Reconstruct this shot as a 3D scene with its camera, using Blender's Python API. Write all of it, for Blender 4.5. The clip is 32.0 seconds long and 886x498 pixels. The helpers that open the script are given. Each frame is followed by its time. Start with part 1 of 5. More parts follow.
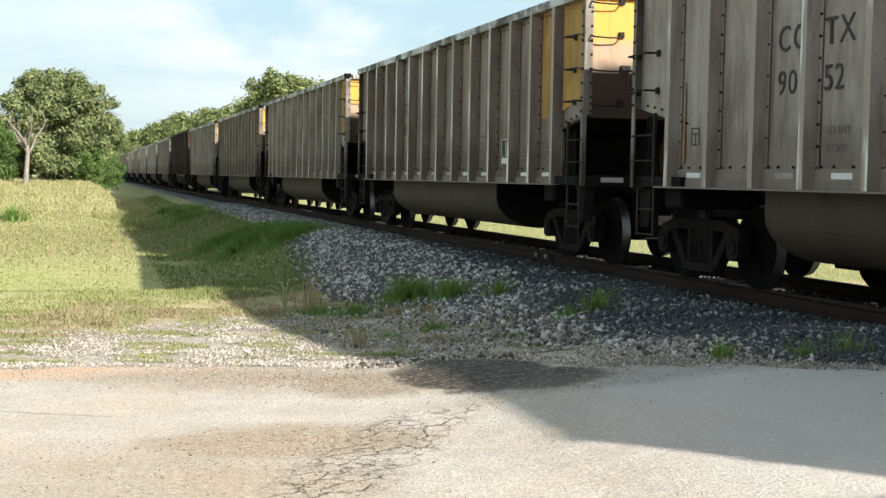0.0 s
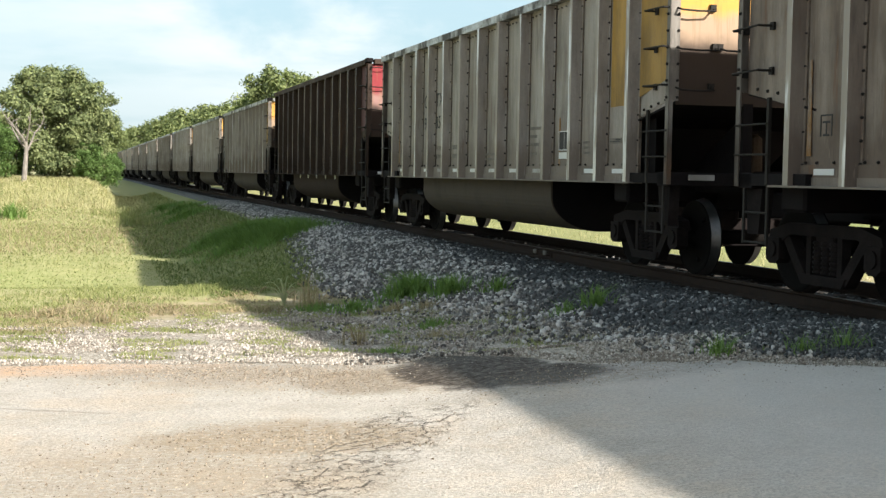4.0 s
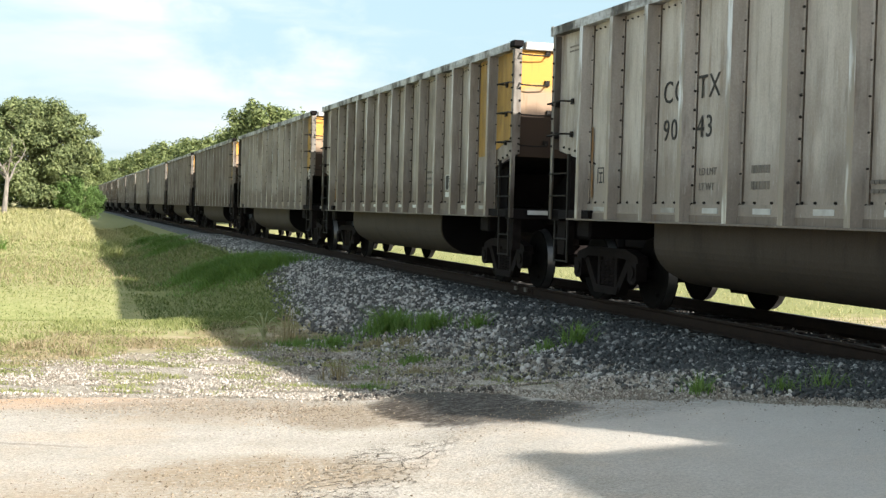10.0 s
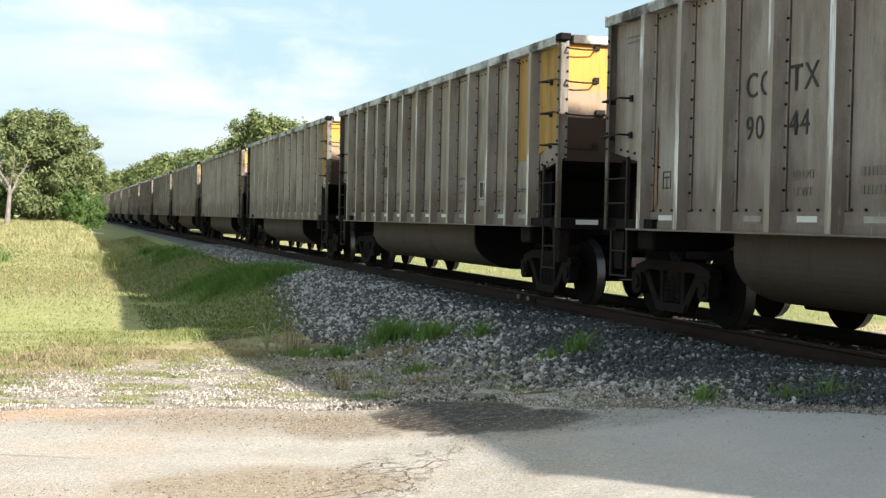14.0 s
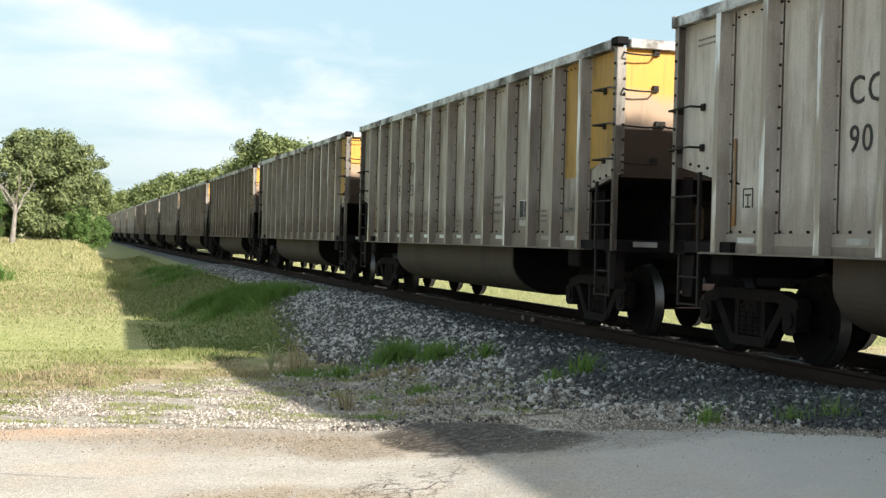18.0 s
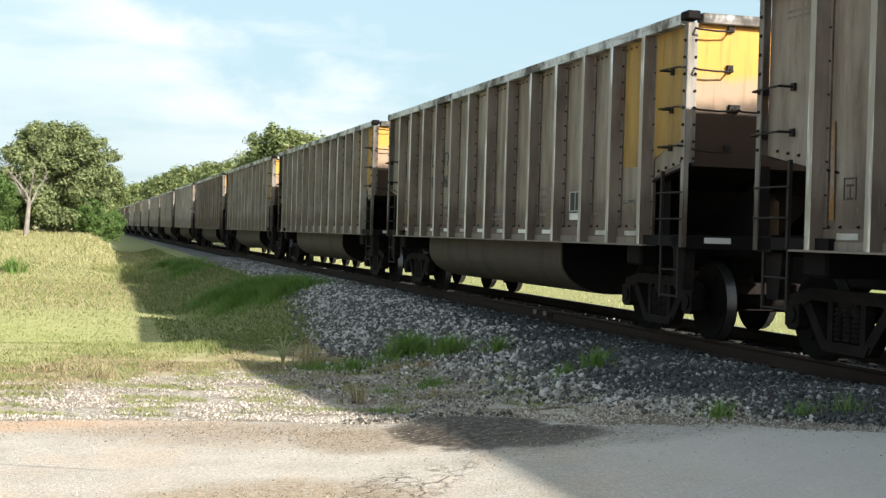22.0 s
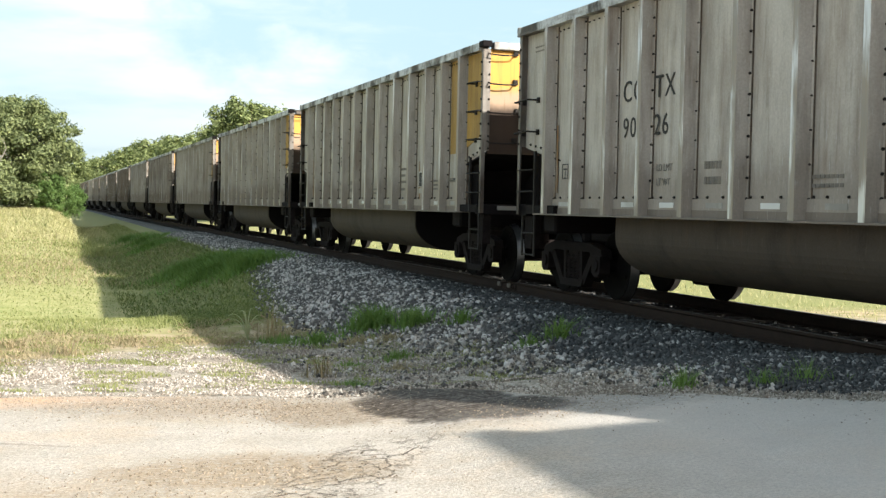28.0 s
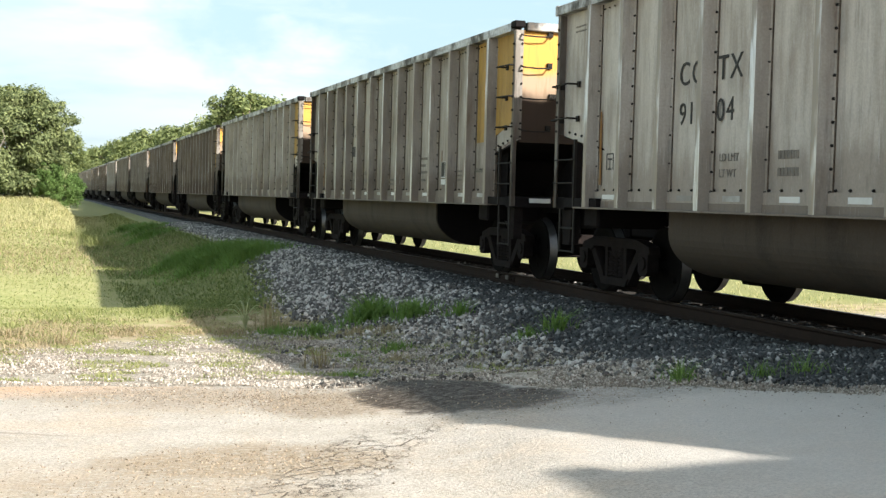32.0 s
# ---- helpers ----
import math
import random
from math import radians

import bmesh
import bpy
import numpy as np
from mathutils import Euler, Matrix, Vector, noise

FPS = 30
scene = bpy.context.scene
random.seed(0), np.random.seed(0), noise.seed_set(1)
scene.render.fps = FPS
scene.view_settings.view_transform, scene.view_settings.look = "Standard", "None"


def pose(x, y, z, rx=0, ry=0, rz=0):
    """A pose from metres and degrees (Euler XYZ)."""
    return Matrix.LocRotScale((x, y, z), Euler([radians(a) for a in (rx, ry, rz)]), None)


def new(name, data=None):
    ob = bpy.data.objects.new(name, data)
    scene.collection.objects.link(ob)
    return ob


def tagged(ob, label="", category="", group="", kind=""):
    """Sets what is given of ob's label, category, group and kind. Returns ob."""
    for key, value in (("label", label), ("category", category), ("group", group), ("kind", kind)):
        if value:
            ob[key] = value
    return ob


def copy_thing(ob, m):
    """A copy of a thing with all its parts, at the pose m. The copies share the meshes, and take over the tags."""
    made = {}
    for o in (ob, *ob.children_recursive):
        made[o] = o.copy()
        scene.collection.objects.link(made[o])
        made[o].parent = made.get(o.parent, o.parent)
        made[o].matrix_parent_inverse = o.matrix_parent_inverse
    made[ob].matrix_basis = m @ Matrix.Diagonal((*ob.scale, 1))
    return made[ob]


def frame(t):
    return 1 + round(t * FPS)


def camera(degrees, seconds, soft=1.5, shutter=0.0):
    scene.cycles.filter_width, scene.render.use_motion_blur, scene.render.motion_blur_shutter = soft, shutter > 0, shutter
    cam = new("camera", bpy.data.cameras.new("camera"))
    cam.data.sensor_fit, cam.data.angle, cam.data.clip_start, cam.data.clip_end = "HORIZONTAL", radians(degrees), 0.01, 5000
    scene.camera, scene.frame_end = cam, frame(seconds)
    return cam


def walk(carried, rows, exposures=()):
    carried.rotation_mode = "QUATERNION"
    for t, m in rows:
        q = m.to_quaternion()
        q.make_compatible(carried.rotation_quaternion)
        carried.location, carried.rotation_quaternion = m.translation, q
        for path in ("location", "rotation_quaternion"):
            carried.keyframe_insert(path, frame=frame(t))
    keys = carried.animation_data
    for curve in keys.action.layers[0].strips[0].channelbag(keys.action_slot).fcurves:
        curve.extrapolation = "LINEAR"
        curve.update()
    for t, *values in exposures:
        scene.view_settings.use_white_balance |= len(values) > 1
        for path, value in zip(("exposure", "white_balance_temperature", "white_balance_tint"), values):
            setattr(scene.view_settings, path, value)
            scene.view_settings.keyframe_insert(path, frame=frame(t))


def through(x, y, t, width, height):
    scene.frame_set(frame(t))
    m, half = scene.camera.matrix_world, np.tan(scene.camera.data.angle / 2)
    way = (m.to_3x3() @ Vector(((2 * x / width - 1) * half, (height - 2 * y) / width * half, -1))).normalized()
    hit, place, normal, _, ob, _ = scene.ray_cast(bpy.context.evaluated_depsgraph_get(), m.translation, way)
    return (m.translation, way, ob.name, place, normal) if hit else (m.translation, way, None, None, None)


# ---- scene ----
FOV = 37.25
EYE = (0.0, 0.0, 1.5)          # z = 0 is the road in front of the camera
# seconds, turn, tilt, lean of a hand-held camera that stands on one spot
PATH = [
    (0, -15.654, -3.091, 1.027), (0.5, -15.678, -3.229, 1.303), (1, -15.869, -3.239, 1.110),
    (1.5, -15.737, -3.251, 1.059), (2, -15.821, -3.250, 0.872), (2.5, -15.817, -3.241, 1.092),
    (4.5, -15.615, -3.235, 0.857), (5, -15.479, -3.141, 0.822), (5.5, -15.282, -2.982, 1.196),
    (6, -15.628, -2.317, 1.350), (6.5, -16.041, -1.436, 1.159), (7, -16.259, -1.098, 1.036),
    (7.5, -16.397, -0.983, 0.845), (8, -16.474, -1.013, 1.068), (8.5, -16.451, -1.052, 1.246),
    (9, -16.592, -1.288, 1.309), (9.5, -16.733, -1.636, 1.353), (10, -16.496, -1.654, 1.584),
    (10.5, -16.358, -1.601, 1.777), (11, -16.412, -1.514, 1.729), (11.5, -16.358, -1.442, 1.647),
    (12, -16.200, -1.464, 1.695), (12.5, -16.107, -1.578, 1.566), (13, -16.202, -1.445, 0.784),
    (13.5, -16.299, -1.321, 0.932), (14, -16.377, -1.261, 1.236), (14.5, -16.512, -1.127, 1.044),
    (16.5, -16.657, -1.021, 1.149), (17, -16.589, -1.048, 1.101), (17.5, -16.412, -0.794, 1.495),
    (18, -16.155, -0.365, 1.457), (18.5, -16.050, -0.171, 1.122), (19, -15.996, -0.063, 0.732),
    (19.5, -15.856, -0.210, 0.647), (20, -15.654, -0.332, 0.673), (20.5, -15.609, -0.657, 0.576),
    (21, -15.758, -0.852, 0.843), (21.5, -15.779, -0.788, 1.394), (22, -15.626, -0.649, 1.649),
    (22.5, -15.805, -0.629, 1.329), (23, -16.411, -0.731, 1.305), (23.5, -16.822, -0.831, 1.873),
    (24, -16.977, -0.790, 1.636), (24.5, -17.181, -0.951, 1.642), (25, -17.127, -1.093, 1.417),
    (25.5, -17.144, -1.116, 1.536), (27.5, -17.034, -1.790, 1.504), (28, -17.238, -1.801, 1.224),
    (28.5, -17.232, -1.793, 1.363), (29, -17.320, -1.816, 1.366), (29.5, -17.306, -1.755, 1.740),
    (30, -17.430, -1.674, 1.433), (30.5, -17.421, -1.684, 1.463), (31, -17.372, -1.854, 1.338),
    (31.5, -17.296, -1.983, 1.406), (32, -17.314, -2.169, 1.549),
]
cam = camera(FOV, 32.0, soft=1.4)
walk(cam, [(t, pose(*EYE, 0, 0, a) @ pose(0, 0, 0, 90 + b, 0, 0) @ pose(0, 0, 0, 0, 0, c)) for t, a, b, c in PATH],
     exposures=[(0, 1.07), (6, 1.08), (10, 1.15), (18, 1.08), (25, 1.1), (28, 1.18), (32, 1.2)])

# ---- light ----
SUN_WAY = Vector((-0.972, 1.605, -1.0)).normalized()    # the way the sunlight goes
sun_data = bpy.data.lights.new("sun", "SUN")
sun_data.energy, sun_data.angle, sun_data.color = 5.0, radians(0.8), (1.0, 0.962, 0.895)
sun = new("sun", sun_data)
sun.matrix_world = Matrix.Translation((20, -30, 40)) @ SUN_WAY.to_track_quat("-Z", "Y").to_matrix().to_4x4()
SUN_EL = math.asin(-SUN_WAY.z)
SUN_AZ = math.atan2(-SUN_WAY.x, -SUN_WAY.y)           # clockwise from +y

world = bpy.data.worlds.new("sky")
scene.world = world
world.use_nodes = True
wn, wl = world.node_tree.nodes, world.node_tree.links
wn.clear()
w_out, w_bg, w_sky = wn.new("ShaderNodeOutputWorld"), wn.new("ShaderNodeBackground"), wn.new("ShaderNodeTexSky")
w_sky.sky_type, w_sky.sun_disc = "NISHITA", False
w_sky.sun_elevation, w_sky.sun_rotation = SUN_EL, SUN_AZ
w_sky.air_density, w_sky.dust_density, w_sky.ozone_density = 1.0, 3.0, 1.0


def sky_math(op, a, b=0.0):
    n = wn.new("ShaderNodeMath")
    n.operation = op
    for i, v in enumerate((a, b)):
        if isinstance(v, (int, float)):
            n.inputs[i].default_value = v
        else:
            wl.new(v, n.inputs[i])
    return n.outputs[0]


def sky_ramp(fac, lo, hi, a=0.0, b=1.0):
    n = wn.new("ShaderNodeMapRange")
    n.interpolation_type = "SMOOTHSTEP"
    wl.new(fac, n.inputs[0])
    for i, v in enumerate((lo, hi, a, b)):
        n.inputs[i + 1].default_value = v
    return n.outputs[0]


def sky_noise(scale, squash, at, detail=7.0, rough=0.55):
    m, n = wn.new("ShaderNodeMapping"), wn.new("ShaderNodeTexNoise")
    m.inputs["Scale"].default_value, m.inputs["Location"].default_value = (1, 1, squash), at
    n.inputs["Scale"].default_value, n.inputs["Detail"].default_value, n.inputs["Roughness"].default_value = scale, detail, rough
    wl.new(w_tc.outputs["Generated"], m.inputs["Vector"])
    wl.new(m.outputs["Vector"], n.inputs["Vector"])
    return n.outputs["Fac"]


def sky_mix(fac, a, b):
    n = wn.new("ShaderNodeMix")
    n.data_type = "RGBA"
    for i, v in ((0, fac), (6, a), (7, b)):
        if isinstance(v, (int, float, tuple)):
            n.inputs[i].default_value = v
        else:
            wl.new(v, n.inputs[i])
    return n.outputs[2]


w_tc, w_dot = wn.new("ShaderNodeTexCoord"), wn.new("ShaderNodeVectorMath")
w_dot.operation = "DOT_PRODUCT"
w_dot.inputs[1].default_value = (0.454, -0.183, 0.872)  # a bank of cloud low over the far field
wl.new(w_tc.outputs["Generated"], w_dot.inputs[0])
puffs, wisps = sky_noise(7.0, 1.6, (0.4, 0.2, 0.1)), sky_noise(5.0, 5.0, (0.1, 0.7, 0.3))
bank = sky_math("SUBTRACT", sky_math("MULTIPLY", sky_math("SUBTRACT", puffs, 0.5), 0.30), w_dot.outputs["Value"])
bank = sky_ramp(bank, -0.03, 0.05)
veil = sky_ramp(wisps, 0.34, 0.62, 0.3, 1.0)
near_edge = sky_ramp(sky_math("ABSOLUTE", w_dot.outputs["Value"]), 0.0, 0.13, 1.0, 0.4)
cloud = sky_math("MULTIPLY", sky_math("MULTIPLY", bank, veil), near_edge)
cloud = sky_math("MAXIMUM", cloud, sky_ramp(wisps, 0.55, 0.80, 0.05, 0.6))
w_bg.inputs["Strength"].default_value = 0.085
w_glow = wn.new("ShaderNodeVectorMath")               # the haze is thinner to the eye than the glare round the sun
w_glow.operation = "DOT_PRODUCT"
w_glow.inputs[1].default_value = -SUN_WAY
wl.new(w_tc.outputs["Generated"], w_glow.inputs[0])
hazy = sky_mix(sky_ramp(w_glow.outputs["Value"], -0.1, 0.85, 0.68, 0.12), w_sky.outputs["Color"], (3.55, 5.10, 5.75, 1))     # pale summer haze
wl.new(sky_mix(cloud, hazy, (6.3, 6.5, 6.5, 1)), w_bg.inputs["Color"])
wl.new(w_bg.outputs["Background"], w_out.inputs["Surface"])


# ---- materials ----
class Mat:
    """A node material with a few short-hands."""

    def __init__(self, name, rough=0.7, metal=0.0, spec=0.4):
        self.m = bpy.data.materials.new(name)
        self.m.use_nodes = True
        self.t = self.m.node_tree
        self.b = self.t.nodes["Principled BSDF"]
        self.b.inputs["Roughness"].default_value = rough
        self.b.inputs["Metallic"].default_value = metal
        self.b.inputs["Specular IOR Level"].default_value = spec
        tc = self.t.nodes.new("ShaderNodeTexCoord")
        self.obj, self.pos = tc.outputs["Object"], self.t.nodes.new("ShaderNodeNewGeometry").outputs["Position"]
        self.rand = self.t.nodes.new("ShaderNodeObjectInfo").outputs["Random"]

    def link(self, a, b):
        if isinstance(a, (int, float)):
            b.default_value = a
        elif isinstance(a, tuple):
            b.default_value = a if len(a) == len(b.default_value) else (*a, 1)
        else:
            self.t.links.new(a, b)

    def math(self, op, a, b=0.0, c=0.0, clamp=False):
        n = self.t.nodes.new("ShaderNodeMath")
        n.operation, n.use_clamp = op, clamp
        for i, v in enumerate((a, b, c)):
            self.link(v, n.inputs[i])
        return n.outputs[0]

    def shifted(self, vec, by=37.0):
        """vec, moved by the object's random number, so that alike pieces differ."""
        n = self.t.nodes.new("ShaderNodeVectorMath")
        n.operation = "ADD"
        self.link(vec, n.inputs[0])
        self.link(self.math("MULTIPLY", self.rand, by), n.inputs[1])
        return n.outputs[0]

    def scaled(self, vec, s):
        n = self.t.nodes.new("ShaderNodeVectorMath")
        n.operation = "MULTIPLY"
        self.link(vec, n.inputs[0])
        n.inputs[1].default_value = s
        return n.outputs[0]

    def noise(self, vec, scale, detail=4.0, rough=0.55):
        n = self.t.nodes.new("ShaderNodeTexNoise")
        n.inputs["Scale"].default_value, n.inputs["Detail"].default_value, n.inputs["Roughness"].default_value = scale, detail, rough
        self.link(vec, n.inputs["Vector"])
        return n.outputs["Fac"]

    def cells(self, vec, scale, feature="F1", out="Distance"):
        n = self.t.nodes.new("ShaderNodeTexVoronoi")
        n.feature = feature
        n.inputs["Scale"].default_value = scale
        self.link(vec, n.inputs["Vector"])
        return n.outputs[out]

    def ramp(self, fac, lo, hi, a=0.0, b=1.0):
        n = self.t.nodes.new("ShaderNodeMapRange")
        n.interpolation_type = "SMOOTHSTEP"
        for i, v in enumerate((fac, lo, hi, a, b)):
            self.link(v, n.inputs[i])
        return n.outputs[0]

    def mix(self, fac, a, b, how="MIX"):
        n = self.t.nodes.new("ShaderNodeMix")
        n.data_type, n.blend_type = "RGBA", how
        for v, i in ((fac, 0), (a, 6), (b, 7)):
            self.link(v, n.inputs[i])
        return n.outputs[2]

    def axis(self, vec, i):
        n = self.t.nodes.new("ShaderNodeSeparateXYZ")
        self.link(vec, n.inputs[0])
        return n.outputs[i]

    def color(self, c):
        self.link(c, self.b.inputs["Base Color"])
        return self

    def rough(self, r):
        self.link(r, self.b.inputs["Roughness"])
        return self

    def bump(self, h, strength=0.4, dist=0.01):
        n = self.t.nodes.new("ShaderNodeBump")
        n.inputs["Strength"].default_value, n.inputs["Distance"].default_value = strength, dist
        self.link(h, n.inputs["Height"])
        self.link(n.outputs[0], self.b.inputs["Normal"])
        return self

    def blob(self, x, y, rx, ry, wobble, soft=0.5):
        """1 inside an uneven patch of the ground round (x, y)."""
        dx = self.math("DIVIDE", self.math("SUBTRACT", self.axis(self.pos, 0), x), rx)
        dy = self.math("DIVIDE", self.math("SUBTRACT", self.axis(self.pos, 1), y), ry)
        d = self.math("ADD", self.math("MULTIPLY", dx, dx), self.math("MULTIPLY", dy, dy))
        d = self.math("ADD", d, self.math("MULTIPLY", self.math("SUBTRACT", wobble, 0.5), 2.2))
        return self.ramp(d, 1.0 + soft, 1.0 - soft)


def plain(name, c, rough=0.7, metal=0.0, vary=0.25, scale=6.0, bump=0.2, spec=0.4):
    """A surface of one colour, with grime at two scales."""
    k = Mat(name, rough, metal, spec)
    v = k.shifted(k.obj)
    a, b = k.noise(v, scale), k.noise(v, scale * 9, 3)
    f = k.math("ADD", k.math("MULTIPLY", a, 0.7), k.math("MULTIPLY", b, 0.3))
    dark, light = tuple(x * (1 - vary) for x in c), tuple(min(1, x * (1 + vary)) for x in c)
    k.color(k.mix(k.ramp(f, 0.3, 0.7), dark, light)).rough(k.ramp(a, 0.2, 0.8, rough - 0.1, min(1, rough + 0.12)))
    k.bump(b, bump, 0.004)
    return k.m


def weathered(name, c, dirt, rust_amount=0.5, rough=0.62, spec=0.3, smudge=0.6):
    """Old paint on steel: streaks that run down, grease smudges, dust, coal grime, scratches and some rust."""
    k = Mat(name, rough, 0.0, spec)
    v = k.shifted(k.obj)
    streak = k.noise(k.scaled(v, (3.0, 3.0, 0.4)), 1.8, 4)
    fine = k.noise(k.scaled(v, (13.0, 13.0, 1.6)), 1.4, 3)
    patch, grain = k.noise(v, 0.9, 4), k.noise(v, 45, 2)
    blot = k.noise(k.scaled(v, (1.7, 1.7, 0.75)), 1.0, 5, 0.62)
    low = k.ramp(k.axis(k.obj, 2), 1.15, 1.9, 0.35, 0.0)
    f = k.math("ADD", k.math("ADD", k.math("MULTIPLY", streak, 0.6), k.math("MULTIPLY", patch, 0.45)), low)
    col = k.mix(k.ramp(f, 0.40, 0.72), c, dirt)
    col = k.mix(k.ramp(blot, 0.47, 0.70, 0.0, smudge), col, tuple(x * 0.42 for x in dirt))
    col = k.mix(k.ramp(fine, 0.54, 0.76, 0.0, 0.45), col, tuple(x * 0.5 for x in dirt))
    col = k.mix(k.ramp(k.noise(k.scaled(v, (20.0, 20.0, 2.4)), 2.2, 4), 0.60, 0.72, 0.0, 0.30), col, tuple(min(0.7, x * 1.45) for x in c))
    col = k.mix(k.math("MULTIPLY", k.ramp(streak, 0.62, 0.74), rust_amount), col, (0.17, 0.085, 0.04))
    col = k.mix(k.ramp(k.rand, 0.0, 1.0, 0.0, 0.28), col, tuple(x * 0.7 for x in dirt))
    col = k.mix(k.ramp(grain, 0.3, 0.7, 0.0, 0.16), col, (0.10, 0.09, 0.08))
    k.color(col).rough(k.ramp(f, 0.3, 0.8, rough - 0.12, rough + 0.2))
    k.bump(k.math("ADD", patch, k.math("MULTIPLY", grain, 0.1)), 0.4, 0.04)
    return k.m


SHEETS = [weathered("grey_sheet", (0.400, 0.358, 0.312), (0.236, 0.195, 0.157), 0.45),
          weathered("dusty_sheet", (0.265, 0.218, 0.174), (0.150, 0.112, 0.084), 0.6),
          weathered("pale_sheet", (0.57, 0.525, 0.465), (0.355, 0.307, 0.257), 0.3, smudge=0.35)]
RIB_STEELS = [weathered("rib_steel", (0.368, 0.327, 0.28), (0.222, 0.181, 0.144), 0.5, 0.55, smudge=0.4),
              weathered("dusty_rib_steel", (0.25, 0.204, 0.162), (0.142, 0.106, 0.08), 0.6, 0.55, smudge=0.4),
              weathered("pale_rib_steel", (0.52, 0.475, 0.415), (0.325, 0.28, 0.232), 0.4, 0.55, smudge=0.25)]
M_BROWN = weathered("brown_sheet", (0.056, 0.036, 0.027), (0.038, 0.025, 0.018), 0.3, 0.7, 0.1)
M_BROWNRIB = weathered("brown_rib_face", (0.125, 0.088, 0.068), (0.055, 0.036, 0.027), 0.3, 0.5, 0.3)
k = Mat("worn_rib_face", 0.38, 0.35, 0.5)
v = k.shifted(k.obj)
n1, n2 = k.noise(k.scaled(v, (3, 3, 0.5)), 1.6, 4), k.noise(k.scaled(v, (30, 30, 2)), 1.2, 3)
c = k.mix(k.ramp(n1, 0.50, 0.62), (0.285, 0.250, 0.21), (0.62, 0.62, 0.605))
k.color(k.mix(k.ramp(n2, 0.45, 0.7, 0.0, 0.6), c, (0.30, 0.24, 0.18))).rough(k.ramp(n1, 0.4, 0.65, 0.55, 0.32))
M_WORN = k.m
k = Mat("chord_steel", 0.42, 0.2, 0.4)                  # worn bright along the edge, blackened where coal was spilt
v = k.shifted(k.obj)
n1, n2, n3 = k.noise(k.scaled(v, (1, 1.3, 1)), 1.1, 5, 0.65), k.noise(v, 14, 4), k.noise(k.scaled(v, (1, 0.35, 3)), 5.0, 4)
c = k.mix(k.ramp(n1, 0.42, 0.60), (0.47, 0.47, 0.455), (0.055, 0.050, 0.045))
c = k.mix(k.ramp(n3, 0.50, 0.68, 0.0, 0.7), c, (0.20, 0.18, 0.155))
k.color(k.mix(k.ramp(n2, 0.45, 0.72, 0.0, 0.6), c, (0.12, 0.09, 0.065))).rough(k.ramp(n1, 0.4, 0.62, 0.36, 0.7)).bump(n2, 0.3, 0.006)
M_CHORD = k.m
M_SEAM = plain("grimy_shaded_seam", (0.115, 0.090, 0.068), 0.9, vary=0.6, scale=3.0, spec=0.1)
M_TUB = weathered("tub_steel", (0.105, 0.084, 0.060), (0.068, 0.052, 0.037), 0.1, 0.7)
M_POST = weathered("post_steel", (0.27, 0.245, 0.21), (0.075, 0.058, 0.044), 0.7)
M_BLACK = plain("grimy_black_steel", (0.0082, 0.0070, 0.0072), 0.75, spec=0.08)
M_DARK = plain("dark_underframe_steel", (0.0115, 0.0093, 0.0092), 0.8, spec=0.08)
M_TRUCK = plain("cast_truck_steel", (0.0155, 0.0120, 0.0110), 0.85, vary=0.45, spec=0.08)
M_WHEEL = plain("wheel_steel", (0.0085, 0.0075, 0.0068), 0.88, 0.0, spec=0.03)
M_TREAD = plain("polished_tread", (0.16, 0.15, 0.14), 0.38, 0.9, 0.2)
M_GRAB = plain("grab_iron", (0.022, 0.019, 0.016), 0.7, spec=0.15)
M_LETTER = plain("stencil_paint", (0.028, 0.026, 0.024), 0.7)
M_FAINT = plain("faded_stencil_paint", (0.165, 0.145, 0.122), 0.75)
k = Mat("white_reflective_plate", 0.5, 0, 0.3)
n1 = k.noise(k.shifted(k.obj), 5.0, 4)
k.color(k.mix(k.ramp(k.math("ADD", k.rand, k.math("MULTIPLY", n1, 0.8)), 0.35, 1.15), (0.26, 0.24, 0.21), (0.64, 0.64, 0.61)))
M_WHITE = k.m
M_PALE = plain("pale_panel_paint", (0.50, 0.49, 0.46), 0.6, 0, 0.15)
k = Mat("orange_rust_streak", 0.85, 0, 0.2)
n1, n2 = k.noise(k.scaled(k.shifted(k.obj), (6, 6, 0.9)), 2.0, 5, 0.65), k.noise(k.obj, 30, 3)
c = k.mix(k.ramp(n1, 0.40, 0.60), (0.27, 0.225, 0.18), (0.27, 0.135, 0.04))
k.color(k.mix(k.ramp(n2, 0.4, 0.7, 0.0, 0.5), c, (0.15, 0.09, 0.05)))
M_ROD = k.m


def end_paint(name, c, faded):
    """Paint bleached by coal dust and rain, the car ahead's shadow coloured in below."""
    k = Mat(name, 0.6, 0.0, 0.15)
    v = k.shifted(k.obj)
    n, s = k.noise(v, 1.3, 4), k.noise(k.scaled(v, (9, 9, 0.8)), 2.0, 4)
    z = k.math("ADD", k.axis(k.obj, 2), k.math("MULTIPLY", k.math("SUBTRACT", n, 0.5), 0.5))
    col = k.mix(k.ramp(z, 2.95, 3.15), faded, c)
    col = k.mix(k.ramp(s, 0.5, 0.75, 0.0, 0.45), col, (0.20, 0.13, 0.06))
    # near-black lower down: the cast shadow, painted into the sheet
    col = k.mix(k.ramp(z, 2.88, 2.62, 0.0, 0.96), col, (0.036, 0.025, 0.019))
    k.color(col).bump(n, 0.2, 0.02)
    return k.m


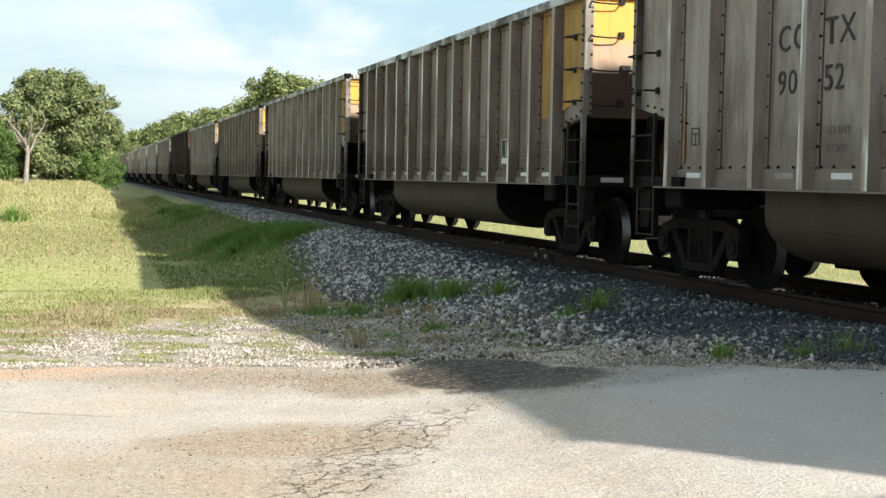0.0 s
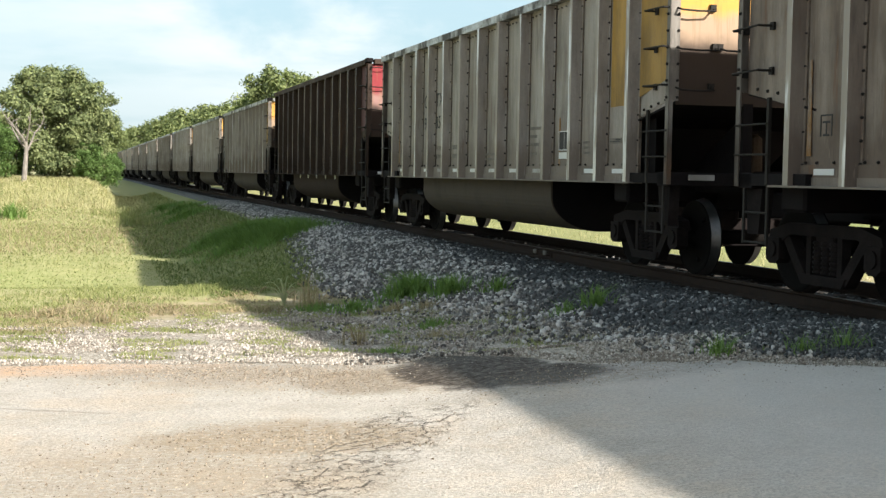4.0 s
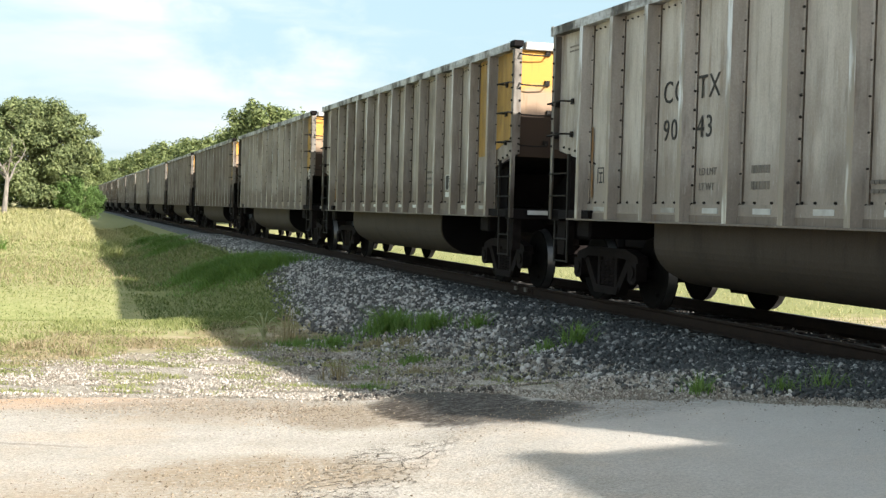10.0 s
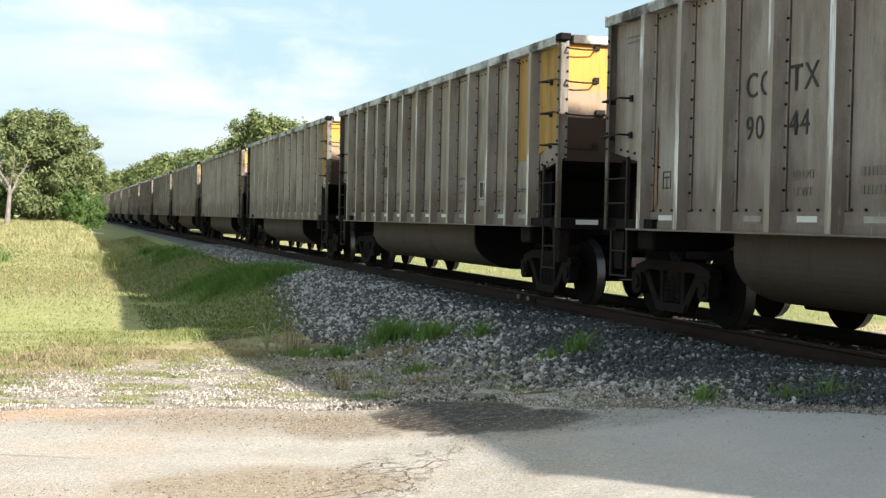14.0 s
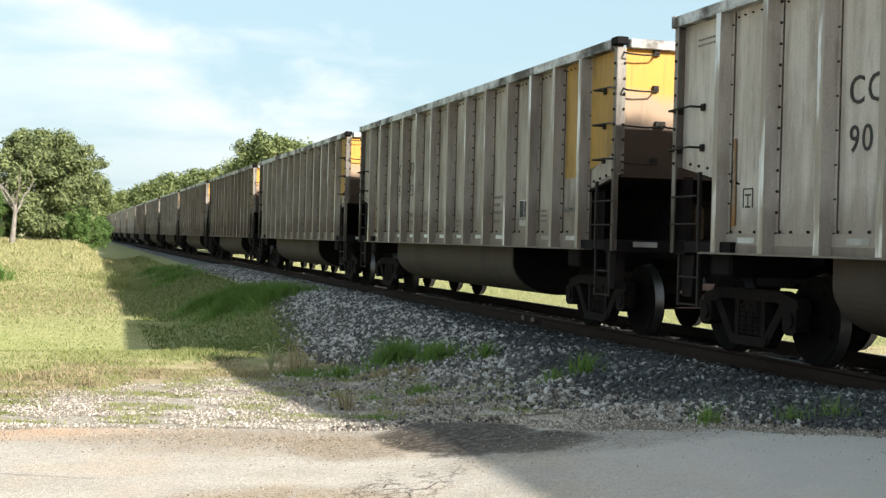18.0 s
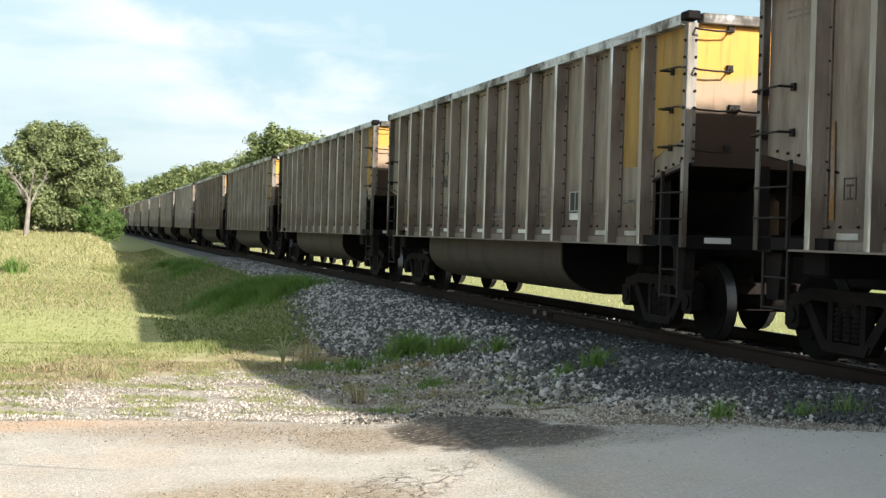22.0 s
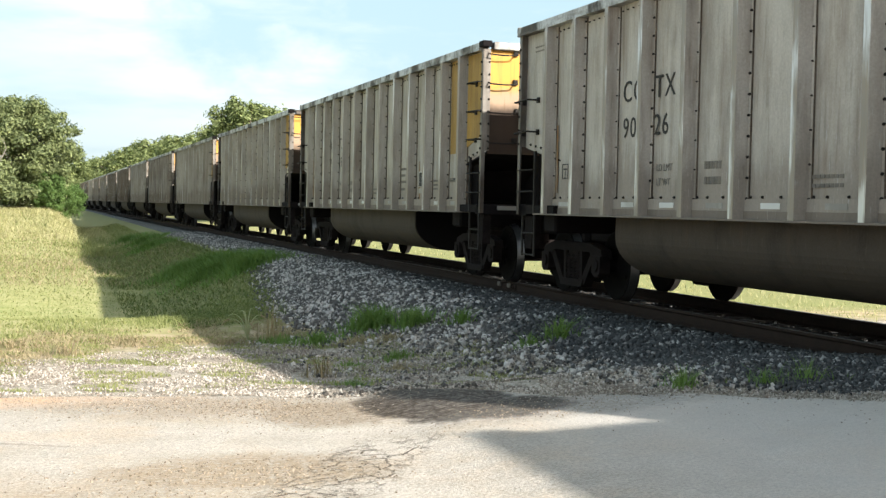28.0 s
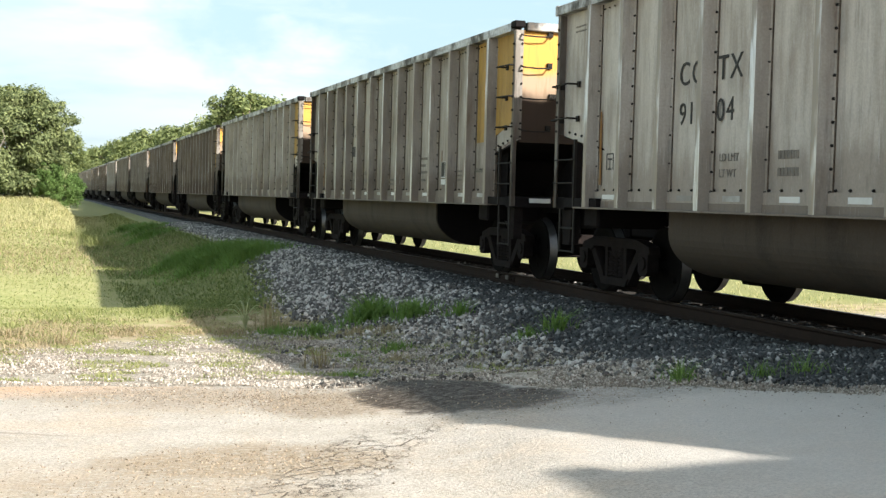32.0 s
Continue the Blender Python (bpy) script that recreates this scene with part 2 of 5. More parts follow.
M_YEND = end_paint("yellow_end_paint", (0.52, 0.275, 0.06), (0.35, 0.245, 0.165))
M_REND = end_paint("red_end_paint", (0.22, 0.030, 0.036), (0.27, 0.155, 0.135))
M_YELLOW = weathered("yellow_paint", (0.45, 0.255, 0.045), (0.30, 0.18, 0.05), 0.25)
M_RED = weathered("red_paint", (0.075, 0.013, 0.015), (0.042, 0.014, 0.013), 0.2)


def bark_mat(name, c):
    k = Mat(name, 0.9)
    n = k.noise(k.scaled(k.obj, (1, 1, 0.25)), 9, 5)
    return k.color(k.mix(k.ramp(n, 0.3, 0.7), tuple(x * 0.55 for x in c), c)).bump(n, 0.6, 0.03).m


def leaf_mat(name, dark, light, through=0.3):
    """Foliage: each leaf differs, and some light comes through it."""
    k = Mat(name, 0.6, 0, 0.25)
    g = k.t.nodes.new("ShaderNodeNewGeometry")
    r, big = g.outputs["Random Per Island"], k.noise(k.obj, 0.6, 3)
    f = k.math("ADD", k.math("MULTIPLY", r, 0.5), k.math("MULTIPLY", big, 0.65))
    col = k.mix(k.ramp(f, 0.2, 0.9), dark, light)
    k.color(col)
    tr = k.t.nodes.new("ShaderNodeBsdfTranslucent")
    k.link(k.mix(0.5, col, (0.13, 0.18, 0.035)), tr.inputs[0])
    mx = k.t.nodes.new("ShaderNodeMixShader")
    mx.inputs[0].default_value = through
    k.link(k.b.outputs[0], mx.inputs[1])
    k.link(tr.outputs[0], mx.inputs[2])
    k.link(mx.outputs[0], k.t.nodes["Material Output"].inputs[0])
    return k.m


M_BARK = bark_mat("bark", (0.20, 0.165, 0.125))
M_PALEBARK = bark_mat("pale_bark", (0.235, 0.21, 0.18))
M_LEAF = leaf_mat("oak_leaves", (0.065, 0.088, 0.037), (0.255, 0.295, 0.130), 0.34)
M_LEAF2 = leaf_mat("light_leaves", (0.095, 0.128, 0.048), (0.265, 0.305, 0.125), 0.38)
M_BUSH = leaf_mat("bush_leaves", (0.070, 0.125, 0.034), (0.185, 0.29, 0.09), 0.45)
M_GRASS = leaf_mat("mown_grass", (0.26, 0.292, 0.10), (0.435, 0.425, 0.195), 0.55)
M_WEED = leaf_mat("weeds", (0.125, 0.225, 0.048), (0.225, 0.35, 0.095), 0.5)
M_STRAW = leaf_mat("dry_grass", (0.25, 0.19, 0.105), (0.45, 0.365, 0.225))
M_HAY = leaf_mat("seeding_hay", (0.42, 0.41, 0.19), (0.64, 0.57, 0.33), 0.5)
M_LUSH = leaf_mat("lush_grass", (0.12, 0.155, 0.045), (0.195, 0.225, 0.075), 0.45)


def stone_mat(name, dark, light, lo=0.1, hi=1.0):
    k = Mat(name, 0.85)
    g = k.t.nodes.new("ShaderNodeNewGeometry")
    r, n, big = g.outputs["Random Per Island"], k.noise(k.pos, 38, 4), k.noise(k.pos, 0.8, 4)
    f = k.math("ADD", r, k.math("MULTIPLY", k.math("SUBTRACT", big, 0.5), 0.9))
    col = k.mix(k.ramp(f, lo, hi), dark, light)
    col = k.mix(k.ramp(n, 0.35, 0.7, 0.0, 0.4), col, tuple(x * 0.4 for x in light))
    return k.color(col).bump(n, 0.5, 0.01).m


M_BALLAST = stone_mat("ballast_stone", (0.066, 0.061, 0.056), (0.66, 0.62, 0.56), 0.36, 1.0)
M_FRESH = stone_mat("dark_ballast_stone", (0.027, 0.030, 0.031), (0.50, 0.48, 0.445), 0.70, 1.12)
M_GRAVEL = stone_mat("limestone_gravel", (0.20, 0.165, 0.128), (0.62, 0.565, 0.49), 0.2, 1.1)
M_LUMP = stone_mat("old_asphalt", (0.045, 0.039, 0.033), (0.17, 0.15, 0.125), 0.2, 1.1)
M_LOOSE = stone_mat("brown_gravel", (0.13, 0.095, 0.06), (0.50, 0.40, 0.29), 0.15, 1.1)


def rubble(name, dark, light, scale):
    k = Mat(name, 0.9)
    d, c = k.cells(k.pos, scale), k.cells(k.pos, scale, out="Color")
    n = k.noise(k.pos, 1.1, 4)
    f = k.math("ADD", k.math("MULTIPLY", k.axis(c, 0), 0.75), k.math("MULTIPLY", n, 0.3))
    col = k.mix(k.ramp(f, 0.1, 0.95), dark, light)
    col = k.mix(k.ramp(d, 0.35, 0.75, 0.0, 0.75), col, tuple(x * 0.3 for x in dark))
    from_track = k.math("ABSOLUTE", k.math("SUBTRACT", k.axis(k.pos, 0), 8.14))        # darker between and beside the rails
    col = k.mix(k.ramp(k.math("ADD", from_track, k.math("MULTIPLY", n, 0.5)), 1.55, 1.0, 0.0, 0.9), col, (0.012, 0.011, 0.010))
    return k.color(col).bump(d, -0.9, 0.04).m


M_BED = rubble("ballast_bed", (0.06, 0.06, 0.056), (0.27, 0.255, 0.23), 22)

# soil, short grass and limestone gravel
k = Mat("ground", 0.95, 0, 0.15)
wob, fine, mid = k.noise(k.pos, 0.55, 4), k.noise(k.pos, 22, 4), k.noise(k.pos, 3.2, 4)
far = k.noise(k.pos, 0.09, 4)
gx, gy = k.axis(k.pos, 0), k.axis(k.pos, 1)
lawn = k.mix(k.ramp(k.math("ADD", k.math("MULTIPLY", mid, 0.6), k.math("MULTIPLY", fine, 0.4)), 0.35, 0.65), (0.25, 0.275, 0.09), (0.37, 0.36, 0.16))
lawn = k.mix(k.ramp(far, 0.38, 0.62, 0.0, 0.7), lawn, (0.385, 0.34, 0.175))
lawn = k.mix(k.ramp(gy, 45.0, 75.0, 0.0, 0.75), lawn, k.mix(mid, (0.40, 0.37, 0.18), (0.52, 0.46, 0.265)))     # seeding hay towards the trees
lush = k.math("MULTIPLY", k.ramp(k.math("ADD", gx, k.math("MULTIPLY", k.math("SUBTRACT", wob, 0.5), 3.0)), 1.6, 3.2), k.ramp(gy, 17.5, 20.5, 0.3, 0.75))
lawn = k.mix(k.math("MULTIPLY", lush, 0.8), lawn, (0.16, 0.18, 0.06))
d, c = k.cells(k.pos, 30), k.cells(k.pos, 30, out="Color")
grav = k.mix(k.axis(c, 0), (0.26, 0.22, 0.17), (0.60, 0.535, 0.45))
grav = k.mix(k.ramp(d, 0.4, 0.8, 0.0, 0.6), grav, (0.12, 0.10, 0.075))
grav = k.mix(k.ramp(k.noise(k.pos, 1.3, 5, 0.65), 0.50, 0.66, 0.0, 0.6), grav, (0.22, 0.172, 0.12))     # bare soil
edge = k.math("ADD", k.math("SUBTRACT", k.math("ADD", 17.4, k.math("MULTIPLY", k.math("MAXIMUM", -1.5, k.math("MINIMUM", gx, 5.0)), 0.75)), gy),
              k.math("MULTIPLY", k.math("SUBTRACT", wob, 0.5), 4.0))
dry = k.mix(k.ramp(mid, 0.4, 0.6), (0.42, 0.33, 0.215), (0.27, 0.245, 0.11))
col = k.mix(k.ramp(edge, -1.2, 0.3), lawn, dry)
col = k.mix(k.ramp(edge, 0.8, 2.4), col, grav)
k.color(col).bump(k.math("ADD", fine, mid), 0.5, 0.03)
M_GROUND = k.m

# pale worn chip-seal road with clay, sand and a wet patch
k = Mat("road_surface", 0.92, 0, 0.15)
fine, mid, wob = k.noise(k.pos, 55, 3, 0.75), k.noise(k.pos, 2.4, 5), k.noise(k.pos, 1.5, 8, 0.78)
grit = k.noise(k.scaled(k.pos, (0.6, 1, 1)), 26, 4, 0.8)
chips = k.cells(k.pos, 60, out="Color")
tracks = k.noise(k.scaled(k.pos, (0.22, 1.6, 1)), 1.0, 4)
sx, sy = k.axis(k.pos, 0), k.axis(k.pos, 1)
base = k.mix(k.ramp(mid, 0.3, 0.7), (0.525, 0.465, 0.39), (0.63, 0.57, 0.495))
base = k.mix(k.ramp(tracks, 0.45, 0.7, 0.0, 0.5), base, (0.66, 0.61, 0.53))
base = k.mix(k.ramp(k.noise(k.pos, 0.9, 6, 0.7), 0.45, 0.66, 0.0, 0.5), base, (0.66, 0.51, 0.36))     # a dusting of clay
base = k.mix(k.math("MULTIPLY", k.axis(chips, 0), 0.42), base, (0.27, 0.235, 0.19))
base = k.mix(k.ramp(fine, 0.42, 0.70, 0.0, 0.6), base, (0.20, 0.18, 0.15))
base = k.mix(k.ramp(grit, 0.60, 0.74, 0.0, 0.4), base, (0.72, 0.69, 0.62))
speck = k.ramp(grit, 0.36, 0.58, 0.25, 1.0)
# right side painted lighter, making up for thin skylight in the train's shade
base = k.mix(k.math("MULTIPLY", k.ramp(sx, 2.2, 4.2), 0.6), base, (0.61, 0.57, 0.525))
clay = k.math("MULTIPLY", k.blob(-2.7, 10.75, 3.4, 0.95, wob, 0.8), speck)
col = k.mix(k.math("MULTIPLY", clay, 0.8), base, (0.64, 0.38, 0.21))
sand = k.math("MAXIMUM", k.blob(1.15, 7.3, 0.80, 0.50, wob, 0.7), k.math("MULTIPLY", k.blob(0.45, 6.4, 1.0, 0.9, wob, 0.9), 0.65))
col = k.mix(k.math("MULTIPLY", k.math("MULTIPLY", sand, speck), 0.85), col, (0.30, 0.225, 0.14))
loose = k.math("MAXIMUM", k.math("MULTIPLY", k.blob(1.15, 9.9, 1.1, 0.75, wob, 0.9), 0.7), k.blob(2.05, 9.25, 0.6, 0.6, wob, 0.7))
col = k.mix(k.math("MULTIPLY", k.math("MULTIPLY", loose, speck), 0.85), col, (0.25, 0.19, 0.125))
wet = k.math("MAXIMUM", k.blob(2.84, 9.3, 0.52, 0.95, wob, 0.25), k.blob(3.14, 8.62, 0.52, 0.38, wob, 0.35))
col = k.mix(k.math("MULTIPLY", k.math("MULTIPLY", wet, k.ramp(grit, 0.36, 0.58, 0.7, 1.0)), 0.97), col, (0.042, 0.031, 0.023))
damp = k.math("MULTIPLY", k.blob(3.7, 8.35, 1.2, 0.33, wob, 0.9), speck)
col = k.mix(k.math("MULTIPLY", damp, 0.5), col, (0.17, 0.155, 0.135))
warp = k.t.nodes.new("ShaderNodeVectorMath")
warp.operation = "ADD"
k.link(k.pos, warp.inputs[0])
k.link(k.math("MULTIPLY", wob, 0.8), warp.inputs[1])
crack = k.cells(warp.outputs[0], 7.0, "DISTANCE_TO_EDGE")
off = k.math("ABSOLUTE", k.math("ADD", k.math("SUBTRACT", k.math("MULTIPLY", sx, 0.874), k.math("MULTIPLY", sy, 0.486)), 1.985))
off = k.math("ADD", off, k.math("MULTIPLY", k.math("SUBTRACT", wob, 0.5), 0.5))
where = k.math("MULTIPLY", k.ramp(off, 0.32, 0.16), k.ramp(sy, 8.3, 7.7))
cr = k.math("MULTIPLY", k.math("MULTIPLY", k.ramp(crack, 0.056, 0.018), where), k.ramp(k.noise(k.pos, 3.1, 3), 0.32, 0.46))
col = k.mix(k.math("MULTIPLY", cr, 0.85), col, (0.07, 0.058, 0.045))
skid = k.math("ADD", k.math("ABSOLUTE", k.math("SUBTRACT", k.math("ADD", sy, k.math("MULTIPLY", sx, 0.44)), 8.34)), k.math("MULTIPLY", k.math("SUBTRACT", mid, 0.5), 0.12))
col = k.mix(k.math("MULTIPLY", k.ramp(skid, 0.035, 0.01), k.ramp(sx, 0.6, 0.0, 0.0, 0.4)), col, (0.16, 0.145, 0.12))
k.color(col).rough(k.ramp(wet, 0.0, 1.0, 0.92, 0.78))
k.bump(k.math("SUBTRACT", k.math("ADD", k.math("MULTIPLY", k.axis(chips, 1), 0.5), k.math("ADD", fine, grit)), k.math("MULTIPLY", cr, 2.0)), 1.0, 0.014)
M_ROAD = k.m
M_RAIL = plain("rusty_rail", (0.031, 0.021, 0.016), 0.85, 0.0, spec=0.1)
M_RAILTOP = plain("worn_rail_head", (0.07, 0.055, 0.045), 0.5, 0.6)
M_TIE = plain("creosoted_tie", (0.020, 0.017, 0.014), 0.9, 0, 0.4)


# ---- building helpers ----
def mesh_of(name, bm, material, smooth=False):
    me = bpy.data.meshes.new(name)
    bm.to_mesh(me)
    bm.free()
    me.materials.append(material)
    if smooth:
        me.shade_smooth()
    return me


def part(name, data, parent, m=None, label="", kind=""):
    """One mesh object under a thing or a part."""
    ob = new(name, data)
    ob.parent = parent
    if m is not None:
        ob.matrix_local = m
    return tagged(ob, label=label, kind=kind)


def thing(name, label, category, group="", data=None, m=None):
    ob = new(name, data)
    if m is not None:
        ob.matrix_world = m
    return tagged(ob, label, category, group)


def add_box(bm, x0, x1, y0, y1, z0, z1, bevel=0.0):
    r = bmesh.ops.create_cube(bm, size=1.0, matrix=Matrix.Translation(((x0 + x1) / 2, (y0 + y1) / 2, (z0 + z1) / 2))
                              @ Matrix.Diagonal((x1 - x0, y1 - y0, z1 - z0, 1)))
    if bevel:
        es = {e for v in r["verts"] for e in v.link_edges}
        bmesh.ops.bevel(bm, geom=list(es), offset=bevel, segments=1, affect="EDGES")


def box_mesh(name, material, *a, bevel=0.0):
    bm = bmesh.new()
    add_box(bm, *a, bevel=bevel)
    return mesh_of(name, bm, material)


def add_bar(bm, a, b, w, seg=6):
    """A round bar from a to b."""
    a, b = Vector(a), Vector(b)
    m = Matrix.Translation((a + b) / 2) @ (b - a).to_track_quat("Z", "Y").to_matrix().to_4x4()
    bmesh.ops.create_cone(bm, cap_ends=True, segments=seg, radius1=w / 2, radius2=w / 2, depth=(b - a).length, matrix=m)


def add_beam(bm, a, b, w, x0, x1):
    """A flat beam in the y-z plane from a to b (y, z), w wide, between x0 and x1."""
    a, b = Vector(a), Vector(b)
    n = Vector((-(b - a).y, (b - a).x)).normalized() * w / 2
    add_prism(bm, [a + n, b + n, b - n, a - n], x0, x1)


def add_prism(bm, outline, x0, x1):
    """An outline in the y-z plane, between x0 and x1."""
    lo, hi = ([bm.verts.new((x, p[0], p[1])) for p in outline] for x in (x0, x1))
    faces = [bm.faces.new(lo), bm.faces.new(hi)]
    n = len(outline)
    faces += [bm.faces.new((lo[i], lo[(i + 1) % n], hi[(i + 1) % n], hi[i])) for i in range(n)]
    bmesh.ops.recalc_face_normals(bm, faces=faces)


def prism_mesh(name, material, outline, x0, x1):
    bm = bmesh.new()
    add_prism(bm, outline, x0, x1)
    return mesh_of(name, bm, material)


def swept_mesh(name, material, outline, y0, y1, smooth=False):
    """An outline in the x-z plane, drawn along y."""
    bm = bmesh.new()
    lo, hi = ([bm.verts.new((p[0], y, p[1])) for p in outline] for y in (y0, y1))
    n = len(outline)
    faces = [bm.faces.new(lo), bm.faces.new(hi)] + [bm.faces.new((lo[i], lo[(i + 1) % n], hi[(i + 1) % n], hi[i])) for i in range(n)]
    bmesh.ops.recalc_face_normals(bm, faces=faces)
    me = mesh_of(name, bm, material)
    return me


def add_lathe(bm, profile, seg=28):
    """A profile of (x, radius) turned about the x axis."""
    rings = [[bm.verts.new((x, r * math.cos(2 * math.pi * i / seg), r * math.sin(2 * math.pi * i / seg))) for i in range(seg)] for x, r in profile]
    for p, q in zip(rings, rings[1:]):
        for i in range(seg):
            bm.faces.new((p[i], p[(i + 1) % seg], q[(i + 1) % seg], q[i]))
    bm.faces.new(rings[0])
    bm.faces.new(rings[-1])


def quick_mesh(name, verts, faces, material):
    """A mesh from arrays: faces all of one size."""
    me = bpy.data.meshes.new(name)
    n, s = faces.shape
    me.vertices.add(len(verts))
    me.vertices.foreach_set("co", np.asarray(verts, np.float32).ravel())
    me.loops.add(n * s)
    me.loops.foreach_set("vertex_index", faces.astype(np.int32).ravel())
    me.polygons.add(n)
    me.polygons.foreach_set("loop_start", np.arange(0, n * s, s, dtype=np.int32))
    me.update(calc_edges=True)
    me.validate()
    me.materials.append(material)
    return me


def text_mesh(name, words, size, material, deep=0.002):
    cu = bpy.data.curves.new("words", "FONT")
    cu.body, cu.size, cu.extrude, cu.resolution_u = words, size, deep, 3
    ob = bpy.data.objects.new("words", cu)
    me = bpy.data.meshes.new_from_object(ob)
    bpy.data.objects.remove(ob)
    bpy.data.curves.remove(cu)
    me.name = name
    me.materials.clear()
    me.materials.append(material)
    return me


# ---- the ground ----
X_TRACK, Z_RAIL = 8.14, 0.33
GAUGE = 0.7525                 # track centre to the middle of a rail's head
BED = Z_RAIL - 0.20            # top of the ballast


def smooth(t):
    t = np.clip(t, 0, 1)
    return t * t * (3 - 2 * t)


def toe(y):
    """Where the ballast ends and the grass begins."""
    return np.interp(y, [-60, 7.2, 7.8, 8.2, 8.6, 9.3, 12, 14, 16, 18, 19.6, 25, 30, 36, 80, 600], [6.9, 6.85, 5.75, 5.35, 5.1, 5.0, 5.35, 5.3, 4.9, 4.15, 3.8, 4.45, 5.1, 5.8, 6.0, 6.0])


def foot(y):
    """Where the embankment's slope begins."""
    return np.interp(y, [-60, 9, 14, 20, 30, 60, 100, 600], [4.6, 4.4, 3.4, 2.9, 2.4, 2.6, 3.5, 4.0])


def field(x, y):
    """The height of the land beside the track."""
    z = np.interp(y, [-400, 9.6, 12, 14, 16.5, 19, 20.8, 22, 26, 30.3, 33, 36, 45, 58, 75, 84, 100, 112, 130, 300, 3000],
                  [0, -0.01, -0.18, -0.27, -0.37, -0.405, -0.39, -0.44, -0.78, -1.20, -1.12, -0.97, -0.84, -0.95, -0.80, -0.55, -0.15, 0.15, 0.6, 0.9, 0.9])
    z = z + 1.35 * smooth((y - 50) / 35) * (1 - smooth((y - 92) / 40)) * smooth((2.9 - x) / 2.3)     # the rise that the oaks stand on
    return z + np.where(y > 24, 0.03 * np.sin(x * 0.7 + 1.3 * np.sin(y * 0.21)) * smooth((y - 24) / 8), 0)


def height(x, y):
    left = field(x, y)
    t = foot(y)
    rise = smooth((x - t) / (6.45 - t))                       # up the ballast
    z = left * (1 - rise) + BED * rise
    right = np.interp(y, [-400, 40, 100, 300, 3000], [-0.25, -0.25, 0.1, 0.7, 0.9])
    down = smooth((x - 9.8) / 2.2)
    z = z * (1 - down) + right * down
    t = np.clip((x - 2.1) / 4.4, 0, 1)
    ramp = t * (2 - t) * smooth(t * 6) * smooth((11.6 - y) / 2.2)
    z = np.where(x < 9.6, z + ramp * np.maximum(0, Z_RAIL - 0.07 - z), z)
    return z


def axis_steps(parts):
    return np.unique(np.concatenate([np.arange(a, b, s) for a, b, s in parts]).round(4))


def ground_sheet():
    xs = axis_steps([(-2500, -300, 400), (-300, -60, 40), (-60, -12, 6), (-12, 14, 0.4), (14, 60, 4), (60, 300, 40), (300, 2501, 400)])
    ys = axis_steps([(-2500, -300, 400), (-300, -40, 40), (-40, 2, 3), (2, 34, 0.4), (34, 110, 2.5), (110, 300, 15), (300, 2701, 300)])
    gx, gy = np.meshgrid(xs, ys)
    z = height(gx, gy) - 0.006
    v = np.stack([gx.ravel(), gy.ravel(), z.ravel()], 1)
    n, m = len(xs), len(ys)
    i = (np.arange(m - 1)[:, None] * n + np.arange(n - 1)[None]).ravel()
    me = quick_mesh("ground", v, np.stack([i, i + 1, i + n + 1, i + n], 1), M_GROUND)
    me.shade_smooth()
    tagged(new("ground", me), "mown roadside grass and limestone gravel falling to a shallow ditch", "ground", kind="structure")


def road_edge(x):
    return (np.interp(x, [-60, -0.6, 0.8, 2.2, 2.8, 3.15, 3.45, 4.1, 4.85, 5.46, 6.8], [11.9, 11.5, 11.1, 10.7, 10.45, 9.75, 9.15, 8.6, 8.12, 7.9, 7.3])
            + 0.10 * np.sin(x * 1.9) + 0.08 * np.sin(x * 4.3 + 1) + 0.05 * np.sin(x * 11 + 2))


def road_sheet():
    xs = axis_steps([(-60, -8, 2.0), (-8, 6.76, 0.1)])
    vs = np.concatenate([np.linspace(0, 0.55, 8), np.linspace(0.6, 1, 30)])
    gx, gv = np.meshgrid(xs, vs)
    gy = -7 + (road_edge(gx) + 7) * gv
    z = height(gx, gy) + 0.012 - 0.02 * (gv > 0.9999)
    n = len(xs)
    i = (np.arange(len(vs) - 1)[:, None] * n + np.arange(n - 1)[None]).ravel()
    me = quick_mesh("road", np.stack([gx.ravel(), gy.ravel(), z.ravel()], 1), np.stack([i, i + 1, i + n + 1, i + n], 1), M_ROAD)
    me.shade_smooth()
    tagged(new("road", me), "pale cracked chip-seal road with a wet muddy patch by its edge", "road", kind="structure")


def ballast_bed():
    us, ys = np.linspace(0, 1, 22), axis_steps([(-60, 4, 4), (4, 40, 0.5), (40, 620, 5)])
    gu, gy = np.meshgrid(us, ys)
    t = toe(gy) - 0.15 + 0.25 * np.sin(gy * 1.7) * (gy < 40)
    gx = np.where(gu < 0.6, t + (6.5 - t) * gu / 0.6, 6.5 + (11.2 - 6.5) * (gu - 0.6) / 0.4)
    z = height(gx, gy) + 0.005 - 0.03 * ((gu == 0) | (gu == 1))
    n = len(us)
    i = (np.arange(len(ys) - 1)[:, None] * n + np.arange(n - 1)[None]).ravel()
    me = quick_mesh("ballast_bed", np.stack([gx.ravel(), gy.ravel(), z.ravel()], 1), np.stack([i, i + 1, i + n + 1, i + n], 1), M_BED)
    tagged(new("ballast_bed", me), "grey crushed-stone ballast bed of the railway", "ballast", kind="structure")


ground_sheet()
road_sheet()
ballast_bed()

